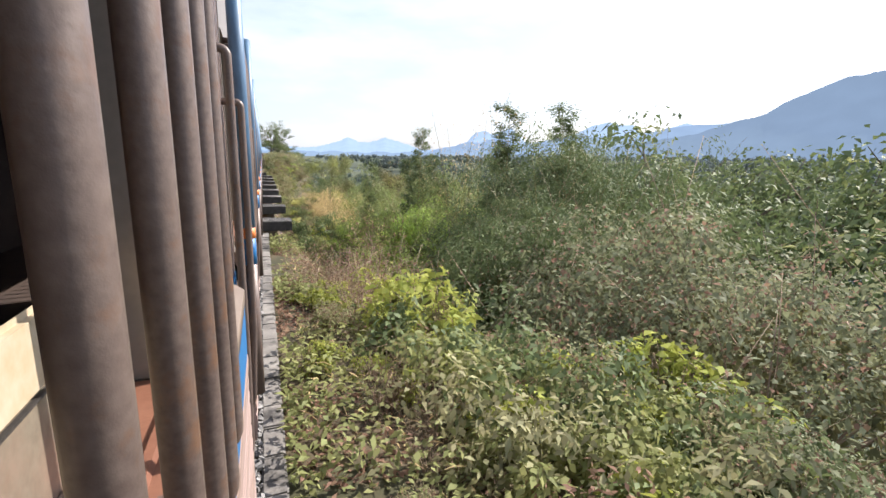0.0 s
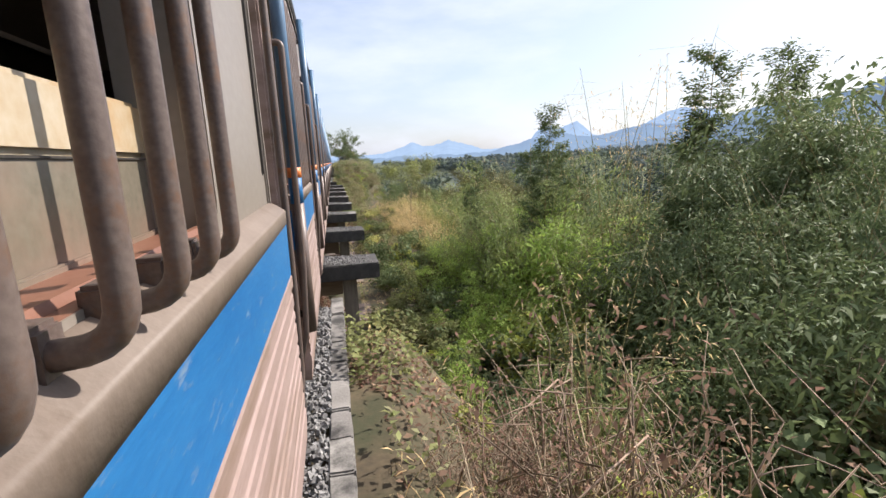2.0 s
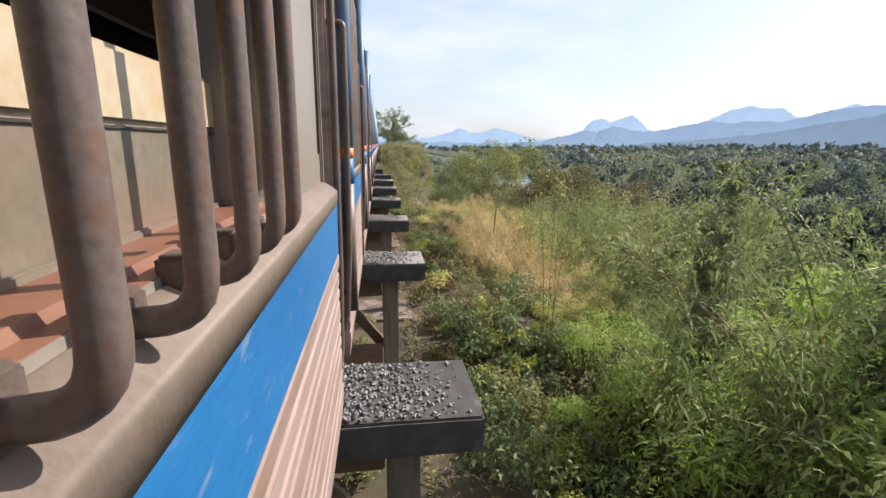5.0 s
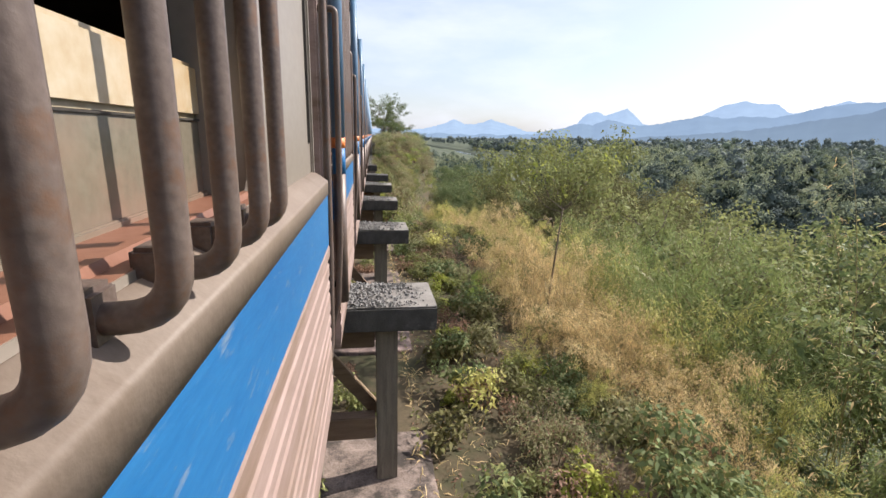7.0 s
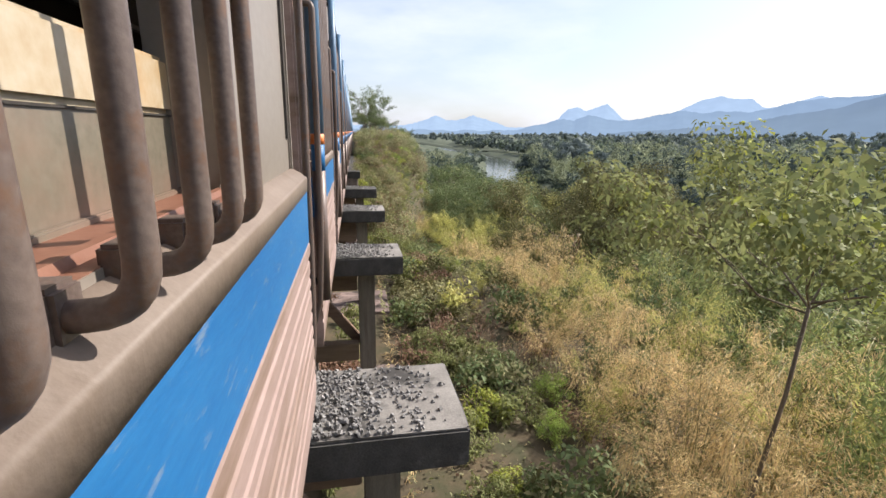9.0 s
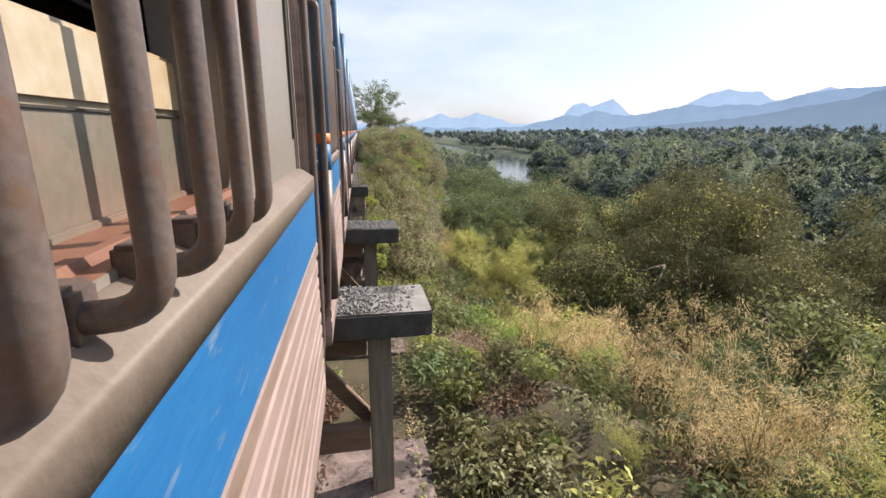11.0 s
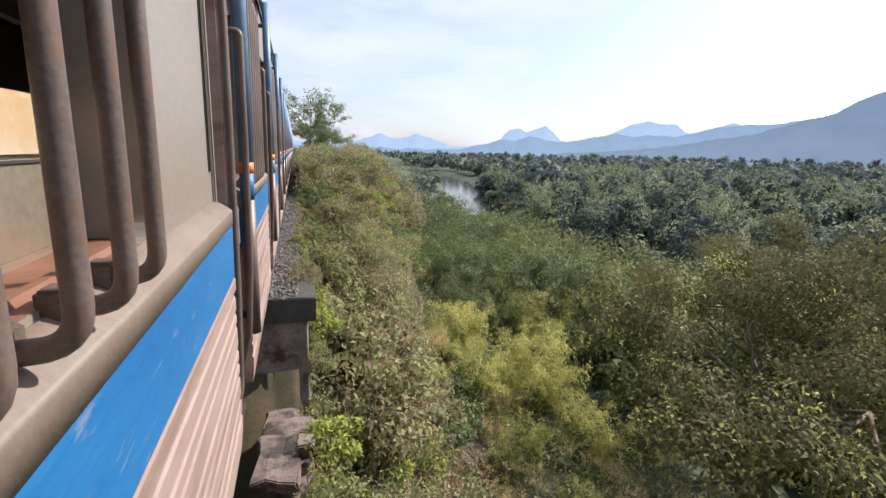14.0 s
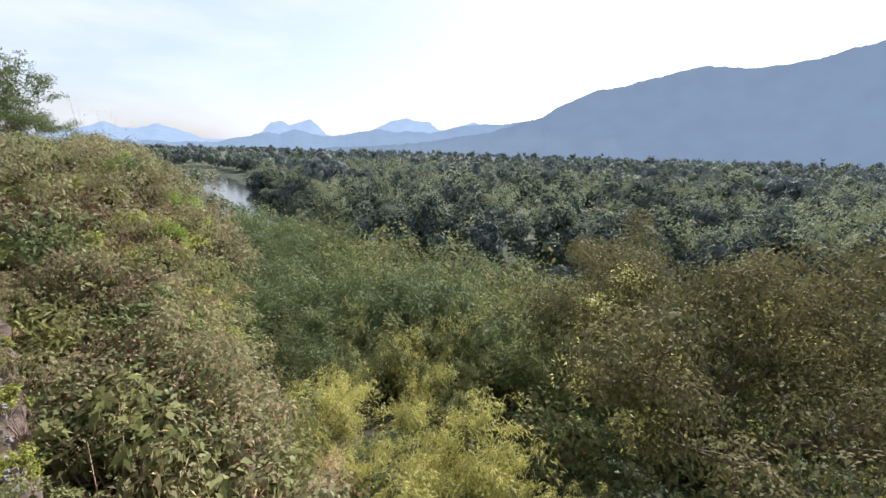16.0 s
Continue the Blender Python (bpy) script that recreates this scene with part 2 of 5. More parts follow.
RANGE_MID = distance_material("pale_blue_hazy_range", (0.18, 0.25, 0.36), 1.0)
RANGE_FAR = distance_material("faint_hazy_blue_far_range", (0.27, 0.36, 0.5), 1.0)

WATER = bpy.data.materials.new("calm_grey_river_water")
WATER.use_nodes = True
_n, _l = WATER.node_tree.nodes, WATER.node_tree.links
_b = _n["Principled BSDF"]
_b.inputs["Base Color"].default_value, _b.inputs["Roughness"].default_value = (0.05, 0.06, 0.045, 1), 0.12
_t, _p = _n.new("ShaderNodeTexNoise"), _n.new("ShaderNodeBump")
_t.inputs["Scale"].default_value, _p.inputs["Strength"].default_value = 0.8, 0.15
_l.new(_t.outputs["Fac"], _p.inputs["Height"])
_l.new(_p.outputs["Normal"], _b.inputs["Normal"])

# ---------------------------------------------------------------- mesh helpers


def mesh_of(name, verts, faces, mat, smooth=False):
    me = bpy.data.meshes.new(name)
    me.from_pydata([tuple(v) for v in verts], [], [tuple(f) for f in faces])
    me.materials.append(mat)
    if smooth:
        me.polygons.foreach_set("use_smooth", [True] * len(me.polygons))
    me.update()
    return me


def part(name, bm, mat, parent, label="", smooth=False):
    """One bmesh (or mesh) as one object under a thing or a part."""
    if isinstance(bm, bpy.types.Mesh):
        me = bm
    else:
        me = bpy.data.meshes.new(name)
        bm.to_mesh(me)
        bm.free()
        me.materials.append(mat)
        if smooth:
            me.polygons.foreach_set("use_smooth", [True] * len(me.polygons))
    ob = new(name, me)
    ob.parent = parent
    return tagged(ob, label)


def empty(name, m, label, category, group="", kind=""):
    ob = new(name)
    ob.matrix_world = m
    ob.empty_display_size = 0.2
    return tagged(ob, label, category, group, kind)


def box(x0, x1, y0, y1, z0, z1, bevel=0.0, bm=None):
    made = bm or bmesh.new()
    vs = bmesh.ops.create_cube(made, size=1)["verts"]
    for v in vs:
        v.co = Vector(((x0 + x1) / 2 + v.co.x * (x1 - x0), (y0 + y1) / 2 + v.co.y * (y1 - y0), (z0 + z1) / 2 + v.co.z * (z1 - z0)))
    if bevel:
        edges = {e for v in vs for e in v.link_edges}
        bmesh.ops.bevel(made, geom=list(edges), offset=bevel, segments=2, affect="EDGES")
    return made


def prism(profile, y0, y1, closed=True):
    """A profile of (x, z) drawn out along y."""
    made = bmesh.new()
    a = [made.verts.new((x, y0, z)) for x, z in profile]
    b = [made.verts.new((x, y1, z)) for x, z in profile]
    k = len(profile)
    for i in range(k if closed else k - 1):
        j = (i + 1) % k
        made.faces.new((a[i], a[j], b[j], b[i]))
    if closed:
        made.faces.new(a[::-1])
        made.faces.new(b)
    bmesh.ops.recalc_face_normals(made, faces=made.faces)
    return made


def tube_data(points, radii, sides=8):
    """Vertices and faces of a tube along points."""
    vs, fs = [], []
    pts = [Vector(p) for p in points]
    for i, p in enumerate(pts):
        d = (pts[min(i + 1, len(pts) - 1)] - pts[max(i - 1, 0)]).normalized()
        u = d.cross(Vector((0.31, 0.95, 0.07)))
        if u.length < 0.1:
            u = d.cross(Vector((1, 0, 0)))
        u.normalize()
        w = d.cross(u)
        r = radii[i] if hasattr(radii, "__len__") else radii
        for s in range(sides):
            a = 2 * math.pi * s / sides
            vs.append(p + (u * math.cos(a) + w * math.sin(a)) * r)
    for i in range(len(pts) - 1):
        for s in range(sides):
            t = (s + 1) % sides
            fs.append((i * sides + s, i * sides + t, (i + 1) * sides + t, (i + 1) * sides + s))
    fs.append(tuple(range(sides - 1, -1, -1)))
    fs.append(tuple(range((len(pts) - 1) * sides, len(pts) * sides)))
    return vs, fs


def tubes_mesh(name, lines, mat, sides=8, smooth=True):
    vs, fs = [], []
    for points, radii in lines:
        v, f = tube_data(points, radii, sides)
        k = len(vs)
        vs += v
        fs += [tuple(i + k for i in q) for q in f]
    return mesh_of(name, vs, fs, mat, smooth)


def bend(a, corner, b, r, steps=6):
    """Points from a to b round a corner with a rounded bend."""
    a, corner, b = Vector(a), Vector(corner), Vector(b)
    u, w = (a - corner).normalized(), (b - corner).normalized()
    p, q = corner + u * r, corner + w * r
    arc = [(p * (1 - s) + corner * s) * (1 - s) + (corner * (1 - s) + q * s) * s for s in (i / steps for i in range(steps + 1))]
    return [a, *arc, b]


# ---------------------------------------------------------------- land


def smooth(a, b, v):
    u = np.clip((v - a) / (b - a), 0, 1)
    return u * u * (3 - 2 * u)


def river_x(y):
    return 56 - 12 * smooth(85, 150, y) + 0.28 * np.clip(y - 155, 0, 260)


def land(x, y):
    """Height of the ground."""
    x, y = np.asarray(x, float), np.asarray(y, float)
    low = -3.87 - 2.4 * smooth(70, 76, y) * (1 - smooth(82, 90, y)) + 5.2 * smooth(85, 104, y)
    shoulder = -0.12 + (low + 0.12) * smooth(17.5, 20.5, y) * np.maximum(1 - smooth(77.5, 79.5, y), smooth(0.0, 0.4, x))
    crest = np.interp(y, [0, 10, 14, 20, 26, 40, 64, 74, 86, 98, 112, 140], [0.6, 0.6, 0.3, 0.6, 1.2, 4.0, 5.0, 1.0, 1.0, 4.4, 6.5, 9])
    foot = np.interp(y, [0, 10, 14, 20, 40, 64, 74, 86, 98, 112, 140], [6, 5, 4, 4.5, 9, 10, 6.5, 7, 9.2, 12, 16])
    mid = np.interp(y, [0, 8, 13, 20, 26, 40, 60, 70, 76, 88, 98, 112, 150], [-1.4, -1.8, -4.2, -4.8, -5, -5, -5.2, -6.5, -8.8, -9.5, -9.5, -10, -10])
    far_edge = 28 + 19 * (1 - smooth(10, 24, y))
    z = shoulder + (mid - shoulder) * smooth(0, 1, (x - crest) / (foot - crest))
    z = z + (-16.0 - mid) * np.clip((x - foot) / (far_edge - foot), 0, 1)
    rx = river_x(y)
    z = np.where(x > rx - 13, -16.0 - 4 * (1 - smooth(8, 13, np.abs(x - rx))), z)
    z = np.where(x > rx + 12, -16.0 + 3.0 * smooth(12, 40, x - rx) + 0.02 * np.clip(x - rx - 40, 0, 700), z)
    bumps = np.sin(x * 0.7 + 1.3) * np.cos(y * 0.55) * 0.25 + np.sin(x * 0.23 + y * 0.31) * 0.4
    z = z + bumps * smooth(1.5, 6, x) * (1 - smooth(200, 400, x))
    cliff = smooth(-4.5, -9, x) * 9 + smooth(-9, -40, x) * 12
    return z + cliff


def stops(pieces):
    out = []
    for a, b, step in pieces:
        out += list(np.arange(a, b, step))
    return np.array(out + [pieces[-1][1]])


gx = stops([(-4500, -300, 350), (-300, -40, 40), (-40, -6, 4), (-6, -0.6, 0.6), (-0.6, 1.2, 0.15), (1.2, 12, 0.6), (12, 40, 1.6), (40, 140, 3), (120, 400, 20), (400, 4500, 300)])
gy = stops([(-4500, -300, 350), (-300, -20, 28), (-20, 0, 2), (0, 16, 1), (16, 22, 0.5), (22, 68, 1), (68, 78, 0.5), (78, 150, 1.5), (150, 320, 6),
            (320, 600, 25), (600, 4500, 300)])
GX, GY = np.meshgrid(gx, gy, indexing="ij")
GZ = land(GX, GY)
ny = len(gy)
faces = [(i * ny + j, (i + 1) * ny + j, (i + 1) * ny + j + 1, i * ny + j + 1) for i in range(len(gx) - 1) for j in range(ny - 1)]
ground = new("ground", mesh_of("ground", np.stack([GX, GY, GZ], -1).reshape(-1, 3), faces, SOIL, True))
tagged(ground, "brown leaf-littered soil slope falling to a river valley", "ground", kind="structure")

ys = np.arange(-200, 700, 10.0)
wv = [(river_x(y) + s * 14, y, -17.4) for y in ys for s in (-1, 1)]
river = new("water", mesh_of("water", wv, [(2 * i, 2 * i + 1, 2 * i + 3, 2 * i + 2) for i in range(len(ys) - 1)], WATER))
tagged(river, "calm grey-green river below the wooded bank", "river", kind="structure")


def far_range(name, mat, label, dist, spans, base=-40):
    """A range of hills: heights in degrees over the horizon at bearings from the track, joined smoothly, with an uneven ridge."""
    az = np.arange(spans[0][0], spans[-1][0], 0.25)
    el = np.interp(az, [s[0] for s in spans], [s[1] for s in spans])
    vs, fs = [], []
    rows = 10
    for k, (a, e) in enumerate(zip(az, el)):
        rough = noise.fractal(Vector((a * 0.55, dist * 0.01, 0)), 1.0, 2.0, 6) * 0.16
        rough += noise.noise(Vector((a * 4.1, dist, 2.0))) * 0.07 + noise.noise(Vector((a * 9.0, dist, 5.0))) * 0.05
        top = math.tan(radians(max(e + rough, 0.02))) * dist + EYE
        for r in range(rows):
            f = r / (rows - 1)
            d = dist * (1 - 0.22 * (1 - f) ** 1.3) + noise.noise(Vector((a * 0.4, f * 3, dist))) * dist * 0.03 * (1 - f)
            vs.append((math.sin(radians(a)) * d, 40 + math.cos(radians(a)) * d, base + (top - base) * f))
        if k:
            o, p = (k - 1) * rows, k * rows
            fs += [(o + r, p + r, p + r + 1, o + r + 1) for r in range(rows - 1)]
    ob = new(name, mesh_of(name, vs, fs, mat, True))
    return tagged(ob, label, "mountains", kind="structure")


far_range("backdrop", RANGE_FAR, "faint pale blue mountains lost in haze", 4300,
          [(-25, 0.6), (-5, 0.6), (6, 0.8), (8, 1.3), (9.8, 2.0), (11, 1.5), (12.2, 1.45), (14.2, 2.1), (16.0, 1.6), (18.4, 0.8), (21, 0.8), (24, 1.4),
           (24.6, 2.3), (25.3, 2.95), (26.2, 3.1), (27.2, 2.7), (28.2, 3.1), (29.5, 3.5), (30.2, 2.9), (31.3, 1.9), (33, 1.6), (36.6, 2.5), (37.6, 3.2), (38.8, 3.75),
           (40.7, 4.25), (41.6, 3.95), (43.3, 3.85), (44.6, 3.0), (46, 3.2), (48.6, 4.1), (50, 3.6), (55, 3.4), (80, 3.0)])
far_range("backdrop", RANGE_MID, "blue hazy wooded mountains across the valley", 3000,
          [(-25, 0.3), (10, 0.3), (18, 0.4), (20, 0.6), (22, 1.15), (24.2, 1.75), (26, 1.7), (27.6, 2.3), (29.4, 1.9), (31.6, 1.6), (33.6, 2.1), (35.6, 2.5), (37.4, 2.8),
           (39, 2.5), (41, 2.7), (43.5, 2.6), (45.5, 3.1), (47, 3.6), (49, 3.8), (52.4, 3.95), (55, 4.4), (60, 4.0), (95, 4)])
far_range("backdrop", RANGE_NEAR, "hazy dark blue wooded hillside across the river", 1900,
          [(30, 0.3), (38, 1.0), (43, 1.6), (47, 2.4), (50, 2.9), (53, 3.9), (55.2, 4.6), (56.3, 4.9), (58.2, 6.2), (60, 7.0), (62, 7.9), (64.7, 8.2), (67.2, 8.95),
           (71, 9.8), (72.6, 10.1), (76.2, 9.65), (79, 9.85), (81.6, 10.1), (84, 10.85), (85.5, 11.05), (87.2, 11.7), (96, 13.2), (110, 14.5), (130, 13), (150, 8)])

# ---------------------------------------------------------------- the train
BAY = 2.5          # one window bay of a coach
SIDE = -0.255      # the coach's side panel
SKIN = EYE         # heights on the coach are given from the camera's line
CENTRE = -1.66     # middle of the track


LOWER = 1.93       # the body below the windows ends at the doorway


def ledge():
    """A sloping shelf under the windows that turns down in a round nose."""
    nose = [(-0.203 + 0.01 * math.sin(radians(a)), -0.25 + 0.01 * math.cos(radians(a))) for a in range(20, 100, 14)]
    return prism([(-0.262, -0.213), (-0.25, -0.209), (-0.225, -0.2225)] + nose + [(-0.194, -0.299), (-0.24, -0.299), (-0.262, -0.25)], 0, LOWER)


def stripe():
    return prism([(-0.196, -0.3), (-0.199, -0.51), (-0.235, -0.51), (-0.235, -0.3)], 0, LOWER)


def skirt():
    """A smooth upper border, then uneven horizontal ribs down to the sole bar."""
    line = [(-0.2, -0.511), (-0.196, -0.518), (-0.196, -0.56), (-0.201, -0.568)]
    z = -0.575
    for k, gap in enumerate((0.075, 0.055, 0.1, 0.06, 0.06, 0.1, 0.07, 0.075)):
        line += [(-0.2045, z), (-0.2045, z - 0.014), (-0.2, z - 0.022), (-0.2, z - gap + 0.008)]
        z -= gap
    return prism(line + [(-0.208, -1.26), (-0.25, -1.26), (-0.25, -0.511)], 0, LOWER)


def window_panel():
    """The side of one bay between ledge and eaves: a rounded window opening goes through it."""
    y0, y1, z0, z1, r, base, top = 0.02, 1.12, -0.2, 0.85, 0.07, -0.214, 1.3
    flats = [[(0, base), (y0, base), (y0, top), (0, top)], [(y1, base), (LOWER, base), (LOWER, top), (y1, top)],
             [(y0, z1), (y1, z1), (y1, top), (y0, top)], [(y0, base), (y1, base), (y1, z0), (y0, z0)]]
    for cy, cz, sy, sz in ((y0, z0, 1, 1), (y1, z0, -1, 1), (y1, z1, -1, -1), (y0, z1, 1, -1)):
        flats.append([(cy, cz)] + [(cy + sy * r * (1 - math.sin(radians(a))), cz + sz * r * (1 - math.cos(radians(a)))) for a in range(0, 91, 15)])
    made = bmesh.new()
    for flat in flats:
        f = [made.verts.new((SIDE, y, z)) for y, z in flat]
        k = [made.verts.new((SIDE - 0.04, y, z)) for y, z in flat]
        made.faces.new(f)
        made.faces.new(k[::-1])
        for i in range(len(f)):
            j = (i + 1) % len(f)
            made.faces.new((f[i], k[i], k[j], f[j]))
    bmesh.ops.remove_doubles(made, verts=made.verts, dist=0.0005)
    bmesh.ops.recalc_face_normals(made, faces=made.faces)
    return made


def pipe(name, line, r, parent, label=""):
    return part(name, tubes_mesh(name, [(line, r)], RUST, 10), RUST, parent, label)


def build_coach(bays):
    length = bays * BAY
    coach = empty("railway_coach", pose(0, 0, SKIN), "beige railway coach with blue stripe and barred open windows", "train coach",
                  "coaches of the train")
    arc = [(SIDE + 0.02, 1.3), (SIDE - 0.02, 1.42), (SIDE - 0.2, 1.6), (SIDE - 0.6, 1.75), (CENTRE, 1.85), (2 * CENTRE - SIDE + 0.6, 1.75),
           (2 * CENTRE - SIDE, 1.4), (2 * CENTRE - SIDE, 1.3)]
    roof = arc + [(x, z - 0.04) for x, z in arc[::-1]]
    part("roof", prism(roof, 0, length), BEIGE, coach, "curved dull metal roof", smooth=False)
    part("gutter", prism([(SIDE + 0.03, 1.29), (SIDE + 0.045, 1.32), (SIDE + 0.02, 1.33), (SIDE, 1.3)], 0, length), UNDER, coach, "dark rain gutter")
    far = 2 * CENTRE - SIDE
    # The far wall is closed, so no light enters from that side.
    part("far_wall", box(far - 0.04, far, 0, length, -1.26, 1.3), INSIDE, coach, "windowless dark brown far side wall")
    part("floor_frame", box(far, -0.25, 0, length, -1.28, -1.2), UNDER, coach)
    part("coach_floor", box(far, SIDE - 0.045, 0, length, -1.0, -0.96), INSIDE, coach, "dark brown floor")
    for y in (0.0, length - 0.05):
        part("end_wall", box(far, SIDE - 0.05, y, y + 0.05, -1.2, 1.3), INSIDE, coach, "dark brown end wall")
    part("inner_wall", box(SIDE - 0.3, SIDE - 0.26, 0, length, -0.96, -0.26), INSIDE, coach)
    part("underframe", box(2 * CENTRE + 0.5, -0.5, 0.3, length - 0.3, -1.75, -1.28), UNDER, coach, "sooty steel underframe")
    # one bay, whose meshes all bays share
    shared = {}

    def piece(key, name, maker, mat, parent, y, label=""):
        if key not in shared:
            bm = maker()
            if isinstance(bm, bpy.types.Mesh):
                shared[key] = bm
            else:
                me = bpy.data.meshes.new(name)
                bm.to_mesh(me)
                bm.free()
                me.materials.append(mat)
                if key == "ledge":
                    me.polygons.foreach_set("use_smooth", [abs(p.normal.y) < 0.5 for p in me.polygons])
                shared[key] = me
        ob = new(name, shared[key])
        ob.parent = parent
        ob.location.y = y
        return tagged(ob, label)

    for b in range(bays):
        y = b * BAY
        piece("side", "side_panel", window_panel, BEIGE, coach, y, "beige painted side panel")
        piece("ledge", "ledge", ledge, LEDGE, coach, y, "dusty beige rounded ledge")
        piece("stripe", "stripe", stripe, BLUE, coach, y, "scratched blue painted stripe")
        piece("skirt", "skirt", skirt, PINK, coach, y, "grimy corrugated pinkish-white skirt")
        piece("sill", "window_sill", lambda: prism([(SIDE - 0.002, -0.199), (SIDE - 0.002, -0.209), (SIDE - 0.3, -0.24), (SIDE - 0.3, -0.203),
                                                          (SIDE - 0.05, -0.2), (SIDE - 0.045, -0.188), (SIDE - 0.03, -0.188), (SIDE - 0.025, -0.199)], 0.02, 1.118),
                    SILL, coach, y, "terracotta painted window sill")
        sash = piece("sash", "window_sash", lambda: box(-0.405, -0.385, -0.25, 1.2, -0.036, 0.076, 0.01), CREAM, coach, y, "cream lowered window sash")
        piece("glass", "pane", lambda: box(-0.4, -0.39, -0.25, 1.185, -0.2, -0.037, 0.004), DUSTY, sash, 0, "dust-coated window pane")
        piece("bead", "pane_bead", lambda: box(-0.394, -0.3855, -0.25, 1.19, -0.0415, -0.037, 0.001), UNDER, sash, 0, "dark rubber bead")
        piece("rim", "pane_rim", lambda: box(-0.389, -0.38, -0.25, 1.185, -0.204, -0.19, 0.003), DUSTY, sash, 0)
        for k in range(6):
            at = 0.254 + 0.14 * (k - 1)
            if at < 0.05:
                continue
            bar = piece("bar", "window_bar", lambda: tubes_mesh("window_bar", [(
                bend((-0.25, 0, -0.205), (-0.167, 0, -0.205), (-0.167, 0, 0.3), 0.045)[:-1]
                + bend((-0.167, 0, 0.3), (-0.167, 0, 0.8), (-0.25, 0, 0.8), 0.045)[1:], 0.0135)], RUST, 16), RUST, coach, y + at,
                "rust-brown bent steel window bar")
            piece("clamp", "clamp", lambda: box(-0.262, -0.222, -0.02, 0.024, -0.228, -0.178, 0.005), RUST, bar, 0, "dark steel clamp")
        piece("jamb", "window_jamb", lambda: prism([(SIDE - 0.005, -0.2), (SIDE - 0.17, -0.2), (SIDE - 0.17, 0.85), (SIDE - 0.005, 0.85)], 1.125, 1.15), BEIGE, coach, y, "dull beige window jamb")
        # doorway at the bay's end: ribs, recess, handrails, corner pillar
        piece("rib", "door_edge", lambda: box(SIDE - 0.03, SIDE + 0.012, 1.9, 1.93, -0.32, 1.3, 0.006), BEIGE, coach, y)
        piece("rib2", "door_edge", lambda: box(SIDE - 0.03, SIDE + 0.008, 1.85, 1.87, -0.1, 1.3, 0.005), UNDER, coach, y, "dark rubber door edge")
        piece("door", "recessed_door", lambda: box(SIDE - 0.26, SIDE - 0.2, 1.9, 2.5, -1.2, 1.3, 0.006), BEIGE, coach, y, "dull beige recessed door")
        piece("pillar", "corner_pillar", lambda: box(SIDE - 0.12, SIDE - 0.004, 2.36, 2.5, -1.2, 1.3, 0.01), PINK, coach, y, "grimy pale corner pillar")
        piece("band", "pillar_stripe", lambda: box(SIDE - 0.123, SIDE, 2.355, 2.496, -0.51, -0.3, 0.003), BLUE, coach, y, "blue stripe")
        post = piece("post", "corner_post", lambda: tubes_mesh("corner_post", [([(-0.185, 0, -0.08), (-0.185, 0, 1.3)], 0.034)], FADED, 12), FADED, coach, y + 2.45,
                     "rounded faded light blue corner post")
        piece("ring", "orange_band", lambda: tubes_mesh("orange_band", [([(-0.185, 0, -0.13), (-0.185, 0, -0.079)], 0.035)], ORANGE, 12), ORANGE, post, 0, "orange painted band")
        piece("ring2", "blue_band", lambda: tubes_mesh("blue_band", [([(-0.185, 0, -0.26), (-0.185, 0, -0.13)], 0.034)], BLUE, 12), BLUE, post, 0, "blue painted band")
        piece("ring3", "post_foot", lambda: tubes_mesh("post_foot", [([(-0.185, 0, -0.95), (-0.185, 0, -0.26)], 0.034)], RUST, 12), RUST, post, 0, "rusty brown foot")
        for z in (1.1, -0.85):
            piece("stay%s" % z, "post_stay", lambda z=z: box(-0.27, -0.18, -0.02, 0.02, z - 0.015, z + 0.015, 0.004), UNDER, post, 0, "short steel stay")
        piece("rail1", "handrail", lambda: tubes_mesh("handrail", [(
            bend((-0.27, 0, 0.66), (-0.205, 0, 0.66), (-0.205, 0, 0), 0.03)[:-1]
            + [(-0.205, 0, 0.1), (-0.207, 0, -0.6), (-0.215, 0, -1.0), (-0.235, -0.02, -1.2), (-0.262, -0.05, -1.36)], 0.0165)], RUST, 10),
            RUST, coach, y + 2.06, "dark brown pipe handrail")
        piece("rail2", "handrail", lambda: tubes_mesh("handrail", [(
            bend((-0.27, 0, 0.5), (-0.18, 0, 0.5), (-0.18, 0, 0), 0.025)[:-1]
            + [(-0.18, 0, 0.0), (-0.185, 0, -0.6), (-0.205, 0, -0.95), (-0.25, -0.01, -1.1)], 0.0155)], RUST, 10),
            RUST, coach, y + 2.4, "dark brown pipe handrail")
        piece("step", "door_step", lambda: box(SIDE - 0.3, SIDE + 0.01, 1.95, 2.45, -1.38, -1.34, 0.006), UNDER, coach, y, "dark steel doorstep")
    return coach


BAYS = 9
first = build_coach(BAYS)
first.matrix_world = pose(0, -2 * BAY, SKIN)
for k in range(1, 6):
    copy_thing(first, pose(0, -2 * BAY + k * BAYS * BAY, SKIN))

# ---------------------------------------------------------------- track and trestle
CAP0, GAP, CAPS = 22.78, 6.52, 8
